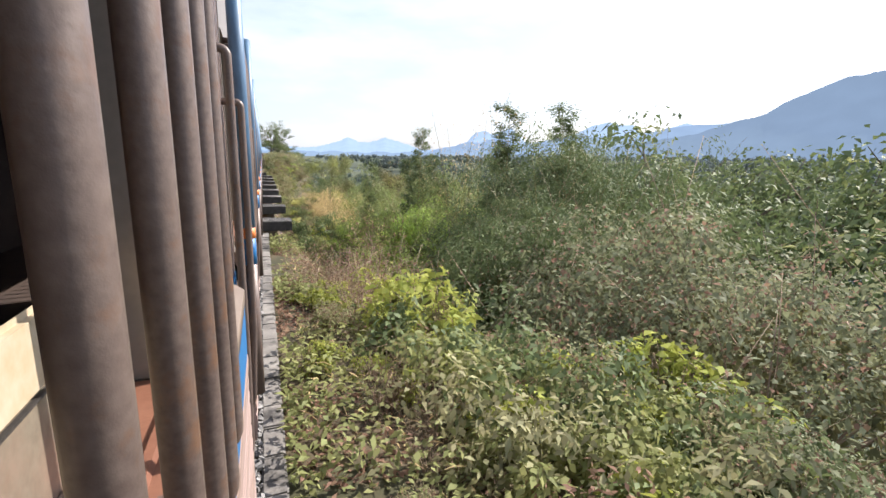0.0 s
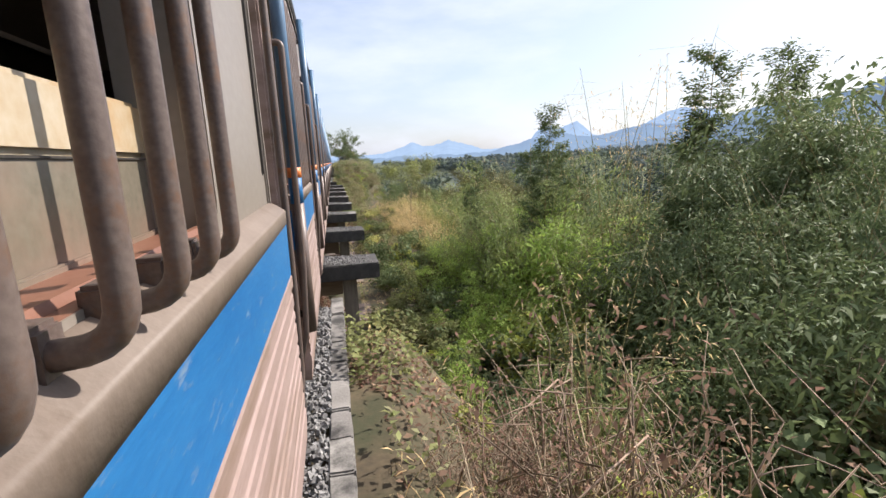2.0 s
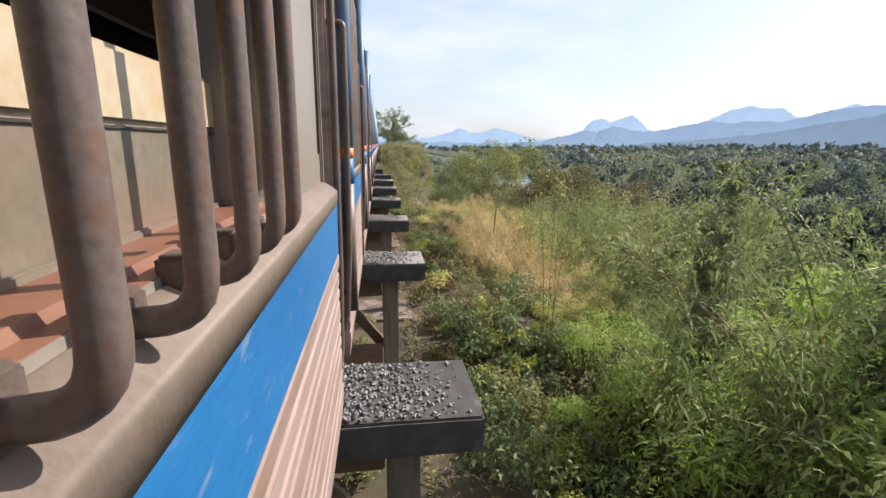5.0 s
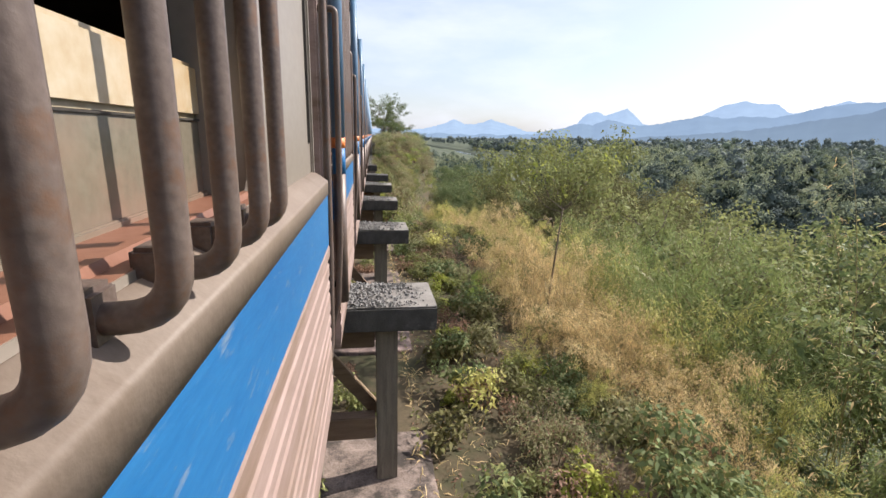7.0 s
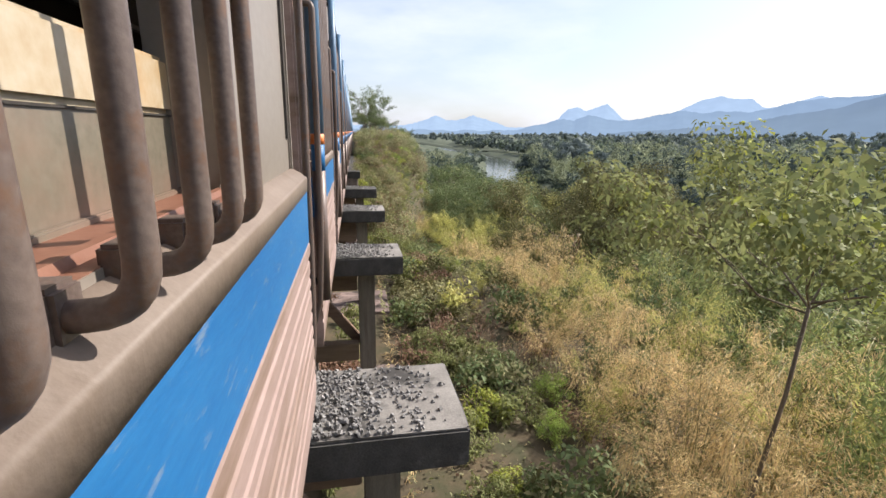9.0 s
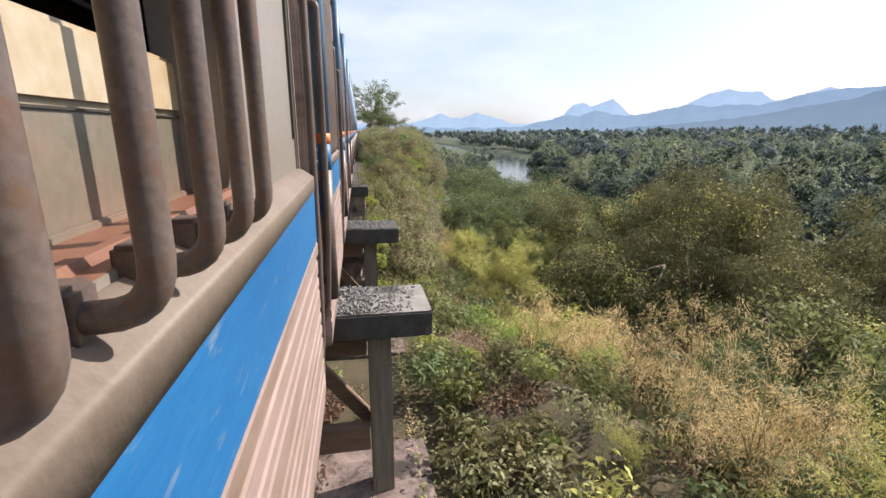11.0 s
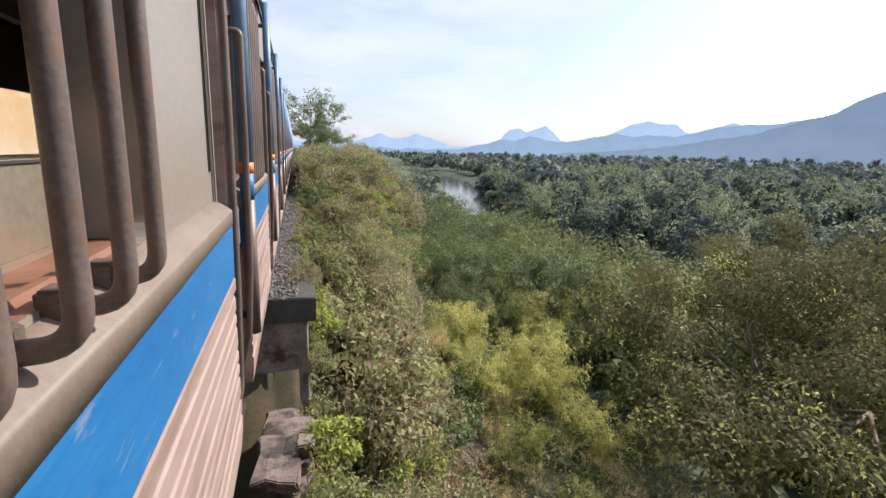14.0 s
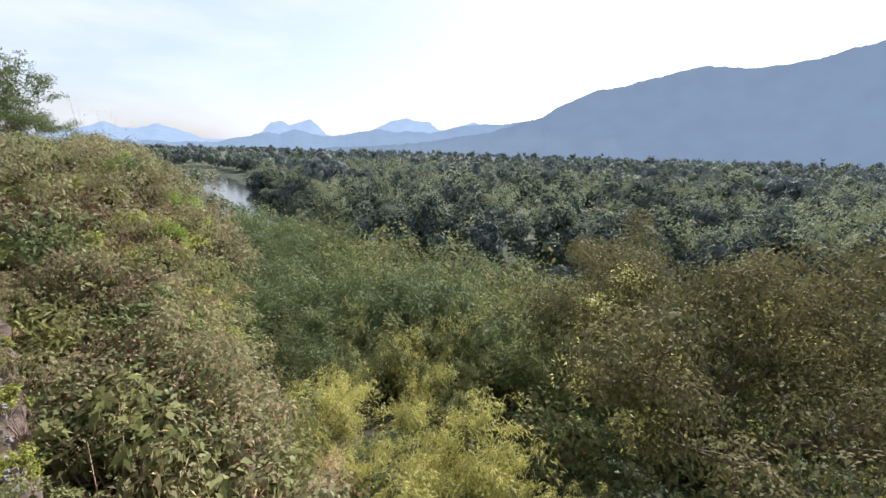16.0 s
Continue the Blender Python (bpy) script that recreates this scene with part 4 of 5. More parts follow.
KINDS = {
    "green": [make_bush(s, 0.9, 1.3, 1100, 0.11, LEAF, "leafy mid-green bush on the slope") for s in (1, 2)],
    "lime": [make_bush(s, 0.7, 1.1, 800, 0.115, LIME, "sunlit yellow-green leafy shrub", name="leafy_shrub") for s in (3, 4)],
    "olive": [make_bush(s, 1.0, 1.5, 1500, 0.085, OLIVE, "dusty olive scrub bush with grey stems", name="scrub_bush", withered=0.25) for s in (5, 6)],
    "dark": [make_bush(s, 1.3, 1.9, 1300, 0.16, DARK, "dense dark green bush in the ravine", name="ravine_bush") for s in (7, 8)],
    "vine": [make_bush(s, 2.4, 2.6, 7000, 0.075, VINE, "vine-covered mound of dusty green creeper", name="vine_mound", withered=0.16) for s in (9, 13)],
    "herb": [make_bush(s, 0.5, 2.1, 240, 0.22, LIME, "tall sunlit lime-green herb with large drooping leaves", name="tall_herb", width=0.5) for s in (14, 15)],
    "lush": [make_bush(s, 1.7, 3.2, 4600, 0.145, LUSH, "lush bright green thicket of young bamboo", name="lush_thicket", width=0.24) for s in (16, 17)],
    "gloom": [make_bush(s, 2.2, 5.5, 6000, 0.16, DARK, "tall dark green bamboo thicket", name="bamboo_thicket", width=0.28) for s in (18, 19)],
    "dry": [make_twigs(s, 0.8, 1.3, "withered brown shrub of bare twigs") for s in (10, 11, 12)],
    "bamboo": [make_bamboo(s, 5.5, 11, 0.5, 4600, BAMBOO, "arching clump of fresh green bamboo", 0.13) for s in (20, 21)],
    "tallbamboo": [make_bamboo(s, 9.0, 12, 0.3, 8000, DARK, "tall dark green bamboo with drooping tops", 0.14, 0.3, 1.6, 0.7, 0.28) for s in (50, 51)],
    "straw": [make_bamboo(s, 4.2, 15, 0.6, 5200, STRAW, "feathery clump of dry straw-coloured bamboo", 0.13, 0.35, 1.4, narrow=0.1) for s in (22, 23)],
    "golden": [make_bamboo(s, 5.0, 13, 0.55, 4300, GOLDEN, "yellowing clump of feathery bamboo", 0.14, narrow=0.16) for s in (24, 25)],
    "farbamboo": [make_bamboo(s, 8.0, 12, 0.38, 3000, LEAF, "arching green bamboo on the valley floor", 0.3, 0.35, 1.6, 0.7, 0.24) for s in (52, 53)],
    "fardark": [make_bamboo(s, 9.0, 12, 0.32, 3200, DARK, "tall dark bamboo on the valley floor", 0.34, 0.3, 1.6, 0.7, 0.26) for s in (54, 55)],
    "fargold": [make_bamboo(s, 5.0, 13, 0.5, 4200, GOLDEN, "sunlit yellowing bamboo on the valley floor", 0.17, 0.3, 1.0, narrow=0.2) for s in (56, 57)],
    "plume": [make_plume(s, 12.0, 15000, "tall slender bamboo plume above the scrub") for s in (26, 27)],
    "bare": [make_bamboo(s, 12.0, 4, 0.14, 300, STRAW, "tall nearly leafless bamboo stems", 0.16, 0.4, 0.8) for s in (28,)],
    "reed": [make_bamboo(s, 3.2, 9, 0.35, 900, STRAW, "tall dry reed with pale seed heads", 0.16, 0.62, 0.8, 0.7, 0.12) for s in (29,)],
    "tree": [make_tree(s, 9, 3.6, 4200, 0.24, LEAF, "broad green tree on the valley slope", puff=0.24) for s in (30, 31)],
    "darktree": [make_tree(s, 9, 4.2, 5200, 0.26, DARK, "dense dark green valley tree", puff=0.26, extra=LEAF) for s in (32, 33)],
    "bigtree": [make_tree(s, 12.0, 6.0, 32000, 0.17, SHADY, "large dense dark olive tree with yellowing leaves", fork=0.4, flat=0.75, trunk=0.24, extra=GOLDEN) for s in (36, 37)],
    "umbrella": [make_tree(s, 7.2, 2.7, 6500, 0.13, LEAF, "slender tree with a thin yellow-green umbrella crown", fork=0.62, flat=0.5, trunk=0.036, extra=LIME, puff=0.18, rise=(0.9, 1.5), spread=0.04) for s in (34,)],
    "airy": [make_tree(s, 11, 3.2, 2600, 0.3, DARK, "tall open-crowned tree on the rock shoulder", fork=0.4, flat=0.9, trunk=0.16, puff=0.2) for s in (38,)],
}
# The dark and shady clumps put shade under taller plants into leaf colour.
LITE = {
    "green": (LEAF, 0.9, 1.3, 340, 0.16), "olive": (OLIVE, 1.0, 1.4, 380, 0.15), "dark": (DARK, 1.1, 1.6, 380, 0.18), "shady": (SHADY, 1.1, 1.2, 340, 0.2),
    "lime": (LIME, 0.7, 1.0, 300, 0.16), "dead": (DEAD, 0.9, 0.9, 320, 0.12), "golden": (GOLDEN, 1.0, 1.5, 400, 0.17), "straw": (STRAW, 1.0, 1.4, 400, 0.16),
}
used = set()


def plant(kind, x, y, size=1.0, turn=None, z=None, which=None, top=None):
    """One plant on the slope; with a top it is sized so that it ends at that height."""
    pick = random.randrange(len(KINDS[kind]))
    ob = KINDS[kind][pick if which is None else which]
    ground_z = float(land(x, y)) if z is None else z
    if top is not None:
        size = (top - ground_z) / TALL[kind]
    m = pose(x, y, ground_z - 0.05, 0, 0, random.uniform(0, 360) if turn is None else turn)
    if ob not in used:
        used.add(ob)
        ob.matrix_world = m
        ob.scale = (size, size, size)
        return ob
    made = copy_thing(ob, m)
    made.scale = (size, size, size)
    return made


TALL = {"bamboo": 5.0, "tallbamboo": 8.6, "straw": 3.6, "golden": 4.4, "farbamboo": 7.4, "fardark": 8.6, "fargold": 4.5, "plume": 12.0, "gloom": 5.6, "lush": 3.2, "tree": 9.3, "darktree": 9.4, "bigtree": 12.4,
        "umbrella": 7.4, "airy": 11.2, "bare": 12.0, "vine": 2.6, "herb": 2.1, "reed": 3.2, "dark": 1.9, "green": 1.3, "lime": 1.1, "olive": 1.5, "dry": 1.3}


def stand(kind, tops):
    """Plants of one kind, each by its place and the height at which it ends."""
    for x, y, top in tops:
        plant(kind, x, y, top=top)


def scatter(count, kinds, x0, x1, y0, y1, s0, s1, keep=1.6):
    """Plants spread over a stretch of the slope, clear of the track."""
    for i in range(count):
        x, y = random.uniform(x0, x1), random.uniform(y0, y1)
        size = random.uniform(s0, s1)
        if x < keep + 0.5 * size:
            x = keep + 0.5 * size + random.random()
        plant(random.choice(kinds), x, y, size)


def thicket(seed, label, counts, x0, x1, y0, y1, s0, s1, power=1.0):
    """Undergrowth past counting: many small leafy clumps over a stretch of the slope, one mesh for each kind of leaf."""
    rng = np.random.default_rng(seed)
    woods = empty("undergrowth", pose(0, 0, 0), label, "undergrowth", kind="stuff")
    for kind, count in counts.items():
        mat, radius, height, leaves, size = LITE[kind]
        cs, ws, ns = [], [], []
        for i in range(count):
            x, y, s = x0 + (x1 - x0) * rng.uniform() ** power, rng.uniform(y0, y1), rng.uniform(s0, s1)
            k = int(0.9 * leaves * min(1.0, 0.5 + 0.5 * s))
            tops = ball(rng, 7) * np.array([radius, radius, 0.3 * height]) * rng.uniform(0.3, 1, (7, 1)) + (0, 0, 0.5 * height)
            shell = ball(rng, k)
            off = shell * rng.uniform(0.5, 1, (k, 1)) * np.array([1, 1, 0.8]) * 0.36 * radius
            p = (tops[rng.integers(0, 7, k)] + off) * s
            p[:, 2] = np.maximum(p[:, 2], 0.02)
            p += (x, y, 0)
            p[:, 2] += float(land(x, y))
            cs.append(p)
            ws.append(np.cross(shell, rng.normal(size=(k, 3))) + shell * 0.4)
            ns.append(shell + (0, 0, 0.4))
        part("foliage", leaves_mesh("foliage", rng, np.concatenate(cs), np.concatenate(ws), size, size * 0.45, mat, 0.25, np.concatenate(ns)), mat, woods)


random.seed(11)
# scrub beside the embankment
scatter(44, ["green", "lime", "olive", "dry", "dry", "dry"], 0.5, 4, 3, 17, 0.3, 0.7, 0.3)
scatter(24, ["green", "olive", "dry", "dry", "olive"], 3.0, 9, 3, 10, 0.8, 1.2)
stand("vine", [(7.5, 4.5, 2.0), (9.8, 7.0, 2.2), (9.2, 10.2, 2.1), (11.6, 10.6, 2.2), (13.2, 8.0, 2.6), (4.9, 2.2, 0.6)])
stand("herb", [(2.15, 8.4, 1.3), (1.75, 8.1, 0.8), (2.4, 7.6, 0.5), (3.3, 8.6, 1.0), (1.6, 5.6, 0.4), (2.9, 4.6, 0.6), (2.6, 9.4, 0.9)])
# The last three shrubs stand in for sunlit highlights on the creeper.
stand("lime", [(2.5, 11.4, 0.4), (2.9, 12.2, 0.2), (3.6, 12.8, -0.4), (1.3, 6.6, 0.3), (1.1, 9.6, 0.4), (3.2, 10.2, 0.4), (5.4, 6.4, 0.2), (6.4, 5.2, 0.4), (4.6, 4.4, 0.0)])
stand("bare", [(2.7, 13.8, 2.2), (2.3, 11.4, 1.4), (3.2, 14.8, 2.0)])
stand("lush", [(2.6, 20.2, -2.2)])
stand("dry", [(2.2, 14.4, 0.5), (2.9, 15.2, 0.1), (1.9, 13.2, 0.4), (2.7, 13.4, 0.3), (3.4, 14.6, -0.2), (3.2, 12.6, 0.2)])
stand("bamboo", [(4.6, 17.6, 0.2), (4.0, 16.2, -0.2)])
scatter(16, ["dry"], 1.0, 3.6, 8, 16, 0.8, 1.3, 0.8)
thicket(101, "tangled scrub beside the embankment", {"green": 30, "olive": 36, "dead": 36, "lime": 24, "dark": 44}, 2.0, 10, 2, 11, 0.6, 1.2)
thicket(110, "ravine scrub with shade put into its dark leaves", {"dark": 50, "shady": 40, "dead": 20}, 3.0, 12, 11, 20, 0.7, 1.3)
# dark bamboo in the ravine
stand("gloom", [(8.4, 15.6, 1.8), (10.6, 14.4, 2.6), (9.4, 18.4, 1.6), (14.6, 18.6, 4.4), (16.8, 16.4, 4.6), (12.2, 20.6, 3.0),
                (20.6, 23.0, 4.8), (17.4, 24.2, 4.2), (13.6, 23.4, 3.4), (22.0, 19.0, 5.0), (7.0, 17.0, -0.4), (6.0, 15.0, -0.6), (24.0, 26.0, 4.0), (20.0, 28.0, 3.0), (26.0, 21.0, 4.6), (10.6, 23.6, 1.4)])
stand("tallbamboo", [(12.4, 16.8, 3.4), (15.6, 21.6, 4.4), (18.4, 20.0, 4.8), (11.6, 18.4, 3.9), (15.2, 23.0, 5.4), (19.0, 22.0, 5.6), (13.2, 19.0, 4.4), (17.6, 18.6, 5.4), (21.0, 25.0, 5.2), (9.8, 21.0, 2.4)])
stand("dark", [(4.6, 15.2, -1.9), (5.2, 16.8, -2.2), (6.6, 18.8, -2.0), (4.8, 18.6, -2.9), (7.6, 20.6, -1.8), (5.6, 20.8, -3.0), (6.4, 13.4, -0.6)])
stand("plume", [(13.6, 24.2, 6.7), (18.0, 24.6, 6.9), (9.7, 30.7, 5.3), (7.4, 33.8, 2.8), (12.0, 32.4, 3.6), (20.6, 26.6, 5.4)])
stand("bare", [(12.0, 26.0, 7.4), (11.0, 27.4, 6.4), (14.4, 28.6, 7.0), (10.3, 24.8, 5.4), (13.0, 30.5, 6.0)])
stand("darktree", [(33.0, 22.7, 7.2), (30.0, 26.5, 4.6), (36.0, 28.0, 4.0)])
# bamboo thicket below the trestle
stand("lush", [(3.4, 23.6, -2.9), (4.9, 25.2, -2.6), (6.5, 25.6, -2.0), (5.6, 28.0, -1.8), (7.6, 27.6, -0.8), (6.4, 30.4, -0.8), (8.8, 29.6, 0.2), (7.6, 32.6, -0.2), (6.0, 33.4, -1.2), (9.6, 33.4, 0.4),
               (8.0, 36.0, -2.2), (6.2, 36.4, -1.6), (10.6, 36.6, -1.8), (4.6, 30.4, -3.0), (4.4, 34.4, -2.8), (9.8, 26.6, 0.2), (11.8, 29.2, 0.6), (12.6, 34.6, -0.4), (3.6, 27.2, -3.0)])
stand("bamboo", [(8.3, 30.9, 3.6), (7.4, 29.4, 1.6), (8.9, 28.4, 2.2), (6.3, 31.9, 0.9), (10.6, 31.4, 2.6), (10.6, 34.8, 0.4), (7.6, 35.2, -0.6), (12.8, 31.8, 2.4), (5.6, 37.6, -2.2),
                 (9.4, 38.4, -2.2), (12.0, 38.6, -1.2), (14.4, 35.0, 2.0), (15.4, 30.2, 2.2), (9.2, 24.4, 0.6), (11.4, 25.6, 1.4)])
stand("tallbamboo", [(14.6, 31.6, 2.0), (17.0, 33.6, 1.6), (16.0, 37.6, 1.0), (19.0, 36.0, 0.6)])
stand("green", [(2.0, 36.8, -3.0), (2.4, 31.0, -3.2), (2.2, 27.0, -3.2), (2.8, 38.8, -3.2), (2.1, 33.6, -3.3), (3.2, 29.0, -3.4)])
stand("lime", [(1.9, 25.0, -3.3), (2.6, 24.2, -3.4), (2.0, 29.4, -3.4), (2.4, 35.4, -3.3), (3.0, 36.6, -3.1), (6.4, 24.4, -2.6), (7.4, 25.0, -2.2)])
scatter(20, ["green", "lime", "green", "dark"], 3, 9, 21, 40, 0.7, 1.2)
thicket(102, "low green undergrowth below the trestle", {"green": 50, "lime": 20, "dark": 50, "shady": 20}, 1.6, 16, 20, 42, 0.7, 1.3, 1.2)
# dry bamboo terrace
stand("straw", [(6.3, 43.2, -1.6), (5.4, 41.6, -2.4), (7.4, 42.0, -1.8), (6.6, 45.6, -1.2), (8.4, 45.0, -1.4), (5.6, 48.2, -1.0), (7.0, 47.6, -0.9), (8.2, 48.2, -0.9), (6.2, 52.0, -0.5), (5.2, 50.6, -0.8),
                (7.6, 51.0, -0.7), (6.4, 54.6, -0.9), (5.6, 57.2, -1.2), (6.8, 60.9, -0.5), (6.4, 64.4, -0.7), (8.0, 57.4, -0.9), (8.6, 54.0, -0.8), (8.4, 62.4, -0.9), (9.4, 50.2, -1.0),
                (7.2, 65.8, -3.2), (8.8, 66.4, -3.4), (8.0, 68.6, -3.8), (6.8, 68.2, -3.9), (9.6, 68.8, -4.2)])
stand("golden", [(5.9, 39.4, -1.9), (7.0, 40.6, -1.8), (5.1, 41.8, -2.6), (8.0, 39.6, -2.2), (5.0, 44.4, -2.2), (8.8, 42.8, -1.8), (9.6, 46.8, -0.4), (9.4, 52.6, -0.4), (9.8, 56.4, -0.6), (7.0, 58.8, -0.8), (5.2, 53.6, -1.8), (4.8, 61.6, -1.8), (9.6, 60.4, -0.8), (4.4, 47.0, -2.4)])
stand("bamboo", [(9.6, 48.9, 0.6), (10.8, 47.4, 0.3), (10.4, 44.6, -0.8), (11.6, 51.0, 0.4), (12.4, 45.4, -0.6), (12.6, 48.4, 0.2), (11.4, 54.6, 0.0), (12.2, 58.4, -0.6), (11.6, 41.8, -1.0), (13.8, 42.8, -0.4),
                 (14.4, 50.6, 0.0), (14.0, 54.2, -0.4)])
stand("tree", [(17.9, 58.5, 0.4), (19.0, 52.0, 0.0), (16.8, 46.6, 0.6), (20.6, 62.0, -0.6), (17.4, 65.0, -1.6)])
stand("darktree", [(15.4, 61.4, -1.8), (21.0, 57.0, -0.6), (22.0, 47.0, 0.0), (14.2, 66.4, -3.4), (18.4, 40.6, 0.8)])
stand("lush", [(5.4, 58.9, -3.2), (4.4, 53.6, -3.2), (4.9, 55.0, -3.1), (6.4, 65.8, -2.8), (3.6, 62.6, -3.0)])
stand("dark", [(4.8, 44.2, -2.8), (5.2, 46.0, -2.8), (6.0, 43.6, -3.2), (4.0, 56.4, -3.0), (3.4, 51.8, -3.2), (7.4, 55.8, -2.6), (8.0, 60.2, -2.4)])
stand("umbrella", [(6.3, 50.3, 3.4)])
stand("bare", [(7.0, 50.6, 0.6), (5.7, 50.9, 0.2), (11.6, 43.6, 3.4), (8.4, 41.0, 0.0), (4.9, 37.5, 3.6), (6.2, 61.8, 0.8)])
stand("dry", [(4.6, 57.0, -3.0), (5.6, 56.2, -2.9), (4.8, 50.0, -3.0), (5.8, 51.4, -2.9), (3.8, 58.0, -2.9), (6.4, 52.4, -2.8), (4.2, 60.0, -2.9), (6.6, 55.4, -2.7)])
scatter(26, ["green", "lime", "dry", "olive", "green"], 1.7, 4.6, 40, 68, 0.5, 0.9)
scatter(20, ["green", "green", "lime"], 1.4, 3.0, 20, 68, 0.5, 0.8, 1.2)
thicket(108, "low mixed undergrowth below the trestle", {"green": 24, "olive": 30, "dead": 50, "golden": 4, "lime": 10, "shady": 50, "dark": 20}, 1.6, 14, 41, 72, 0.6, 1.1, 1.2)
thicket(109, "dark undergrowth down the valley side", {"dark": 70, "green": 30, "shady": 50}, 10, 34, 22, 74, 1.2, 2.2)
# valley below the last bents
stand("reed", [(6.0, 68.7, -1.1), (7.4, 70.0, -1.8), (8.6, 70.2, -2.2), (9.6, 71.4, -2.8)])
stand("fargold", [(10.5, 90.0, -5.6), (9.4, 88.6, -6.6), (11.6, 90.7, -5.2), (7.6, 94.0, -4.4), (9.8, 95.2, -5.4), (10.8, 96.0, -5.8), (12.4, 89.2, -6.0), (13.2, 85.4, -7.4), (8.6, 92.0, -6.6), (7.2, 83.6, -6.6), (8.6, 81.0, -6.8), (9.4, 85.4, -7.4), (6.0, 79.0, -6.4),
                 (5.2, 87.6, -5.4), (11.0, 79.4, -7.2), (6.6, 75.0, -5.0), (8.2, 73.4, -5.0), (4.6, 83.4, -6.6), (12.6, 87.4, -7.4)])
stand("straw", [(8.2, 86.8, -7.6), (6.4, 81.6, -6.8), (12.4, 84.2, -8.4), (7.6, 78.0, -6.6), (6.0, 91.2, -4.8), (13.0, 79.8, -8.2)])
stand("lush", [(4.6, 72.8, -4.4), (5.4, 74.4, -4.9), (6.4, 72.2, -4.6)])
stand("lime", [(8.8, 74.6, -5.4), (9.6, 75.8, -5.6), (7.8, 72.4, -5.0), (10.4, 74.6, -5.6), (9.2, 72.8, -5.0)])
stand("green", [(2.8, 69.6, -3.2), (3.4, 70.8, -3.6), (2.6, 71.4, -3.8), (3.8, 69.4, -3.6)])
stand("dark", [(7.0, 88.0, -8.0), (8.0, 84.6, -8.2), (9.0, 90.6, -8.4), (5.8, 85.4, -7.4), (10.6, 87.0, -8.8), (11.2, 83.4, -9.0), (7.2, 80.4, -7.8), (12.8, 90.2, -8.8), (9.8, 82.6, -8.6), (5.0, 80.6, -7.4),
               (13.6, 86.2, -9.6), (8.0, 97.0, -7.0), (10.4, 93.0, -8.0)])
stand("bigtree", [(19.0, 82.4, 0.9), (25.0, 77.0, 1.2), (27.0, 86.4, 0.0), (22.0, 71.0, -1.2)])
stand("olive", [(10.8, 81.4, -8.2), (12.0, 88.8, -8.6), (9.2, 79.4, -7.8), (13.4, 82.0, -8.8)])
stand("fargold", [(15.2, 96.6, -6.2), (17.6, 97.6, -5.8), (13.6, 94.6, -6.8)])
stand("fardark", [(18.0, 100.3, -2.9), (20.0, 101.4, -4.0), (18.6, 107.0, -4.4)])
stand("farbamboo", [(22.4, 99.0, -4.6), (15.6, 98.2, -5.4), (14.2, 101.6, -5.0), (24.6, 102.6, -4.6), (16.4, 94.4, -7.0), (12.8, 97.6, -6.0),
                 (26.4, 97.0, -5.4), (19.4, 95.8, -6.6), (23.2, 94.0, -6.2), (28.4, 100.4, -5.0)])
stand("fardark", [(17.0, 102.6, -3.4), (20.8, 98.6, -4.6), (23.4, 103.8, -4.2), (15.0, 104.0, -4.6), (26.6, 104.4, -4.6)])
stand("gloom", [(11.0, 103.0, -2.8), (12.6, 107.0, -2.4), (10.4, 99.6, -4.4), (13.6, 112.0, -2.0), (12.2, 100.0, -5.2)])
# The last five trees put shade-dark leaves into gaps between bamboo clumps.
stand("darktree", [(15.0, 110.0, -3.6), (17.5, 117.0, -3.4), (20.0, 124.0, -3.6), (23.0, 130.0, -4.4), (25.0, 141.0, -5.4), (28.0, 136.0, -6.4), (14.6, 123.0, -1.6), (19.0, 136.0, -2.4), (30.0, 150.0, -6.0),
                   (22.4, 115.0, -6.2), (26.0, 122.0, -6.8), (13.0, 104.6, -4.4), (16.4, 98.6, -7.0), (21.0, 96.6, -7.2), (19.2, 104.0, -6.0), (24.0, 98.8, -6.6), (27.0, 94.6, -6.4)])
thicket(107, "dark undergrowth on the valley floor", {"green": 50, "dark": 80, "shady": 40, "olive": 30, "golden": 12}, 4, 32, 70, 112, 0.9, 1.8)
# plants on and below the rock wall
for i in range(34):
    plant(random.choice(["lime", "green", "olive", "dry", "olive"]), random.uniform(0.0, 0.3), 79.4 + 0.75 * i, random.uniform(0.22, 0.4), z=-0.1)
scatter(16, ["lime", "lime", "green", "dry"], 0.5, 1.6, 70, 80, 0.9, 1.4, 0.2)
for i in range(20):
    plant(random.choice(["lime", "green", "olive"]), random.uniform(0.3, 0.55), 71.5 + 0.8 * i, random.uniform(0.4, 0.75), z=random.uniform(-2.8, -0.8))
stand("bare", [(2.0, 84.4, 0.6), (2.8, 88.6, 1.2), (2.6, 81.8, -0.4), (1.6, 87.0, 0.6)])
stand("olive", [(1.4, 84.0, -1.6), (2.0, 86.6, -1.4), (2.8, 89.4, -1.0), (3.4, 87.2, -2.6), (1.6, 81.8, -2.8), (2.6, 83.6, -3.4), (3.6, 91.2, -1.4)])
stand("green", [(1.3, 85.6, -1.8), (2.4, 85.0, -2.8), (3.2, 89.0, -2.0), (1.2, 88.6, -0.8)])
thicket(103, "tangled sunlit undergrowth below the rock wall", {"green": 40, "olive": 40, "dead": 40, "lime": 24, "dark": 24}, 0.6, 5.5, 72, 102, 0.8, 1.4)
thicket(104, "low weeds at the foot of the rock wall", {"green": 30, "lime": 20, "dead": 20}, 0.25, 1.3, 69, 104, 0.4, 0.7)
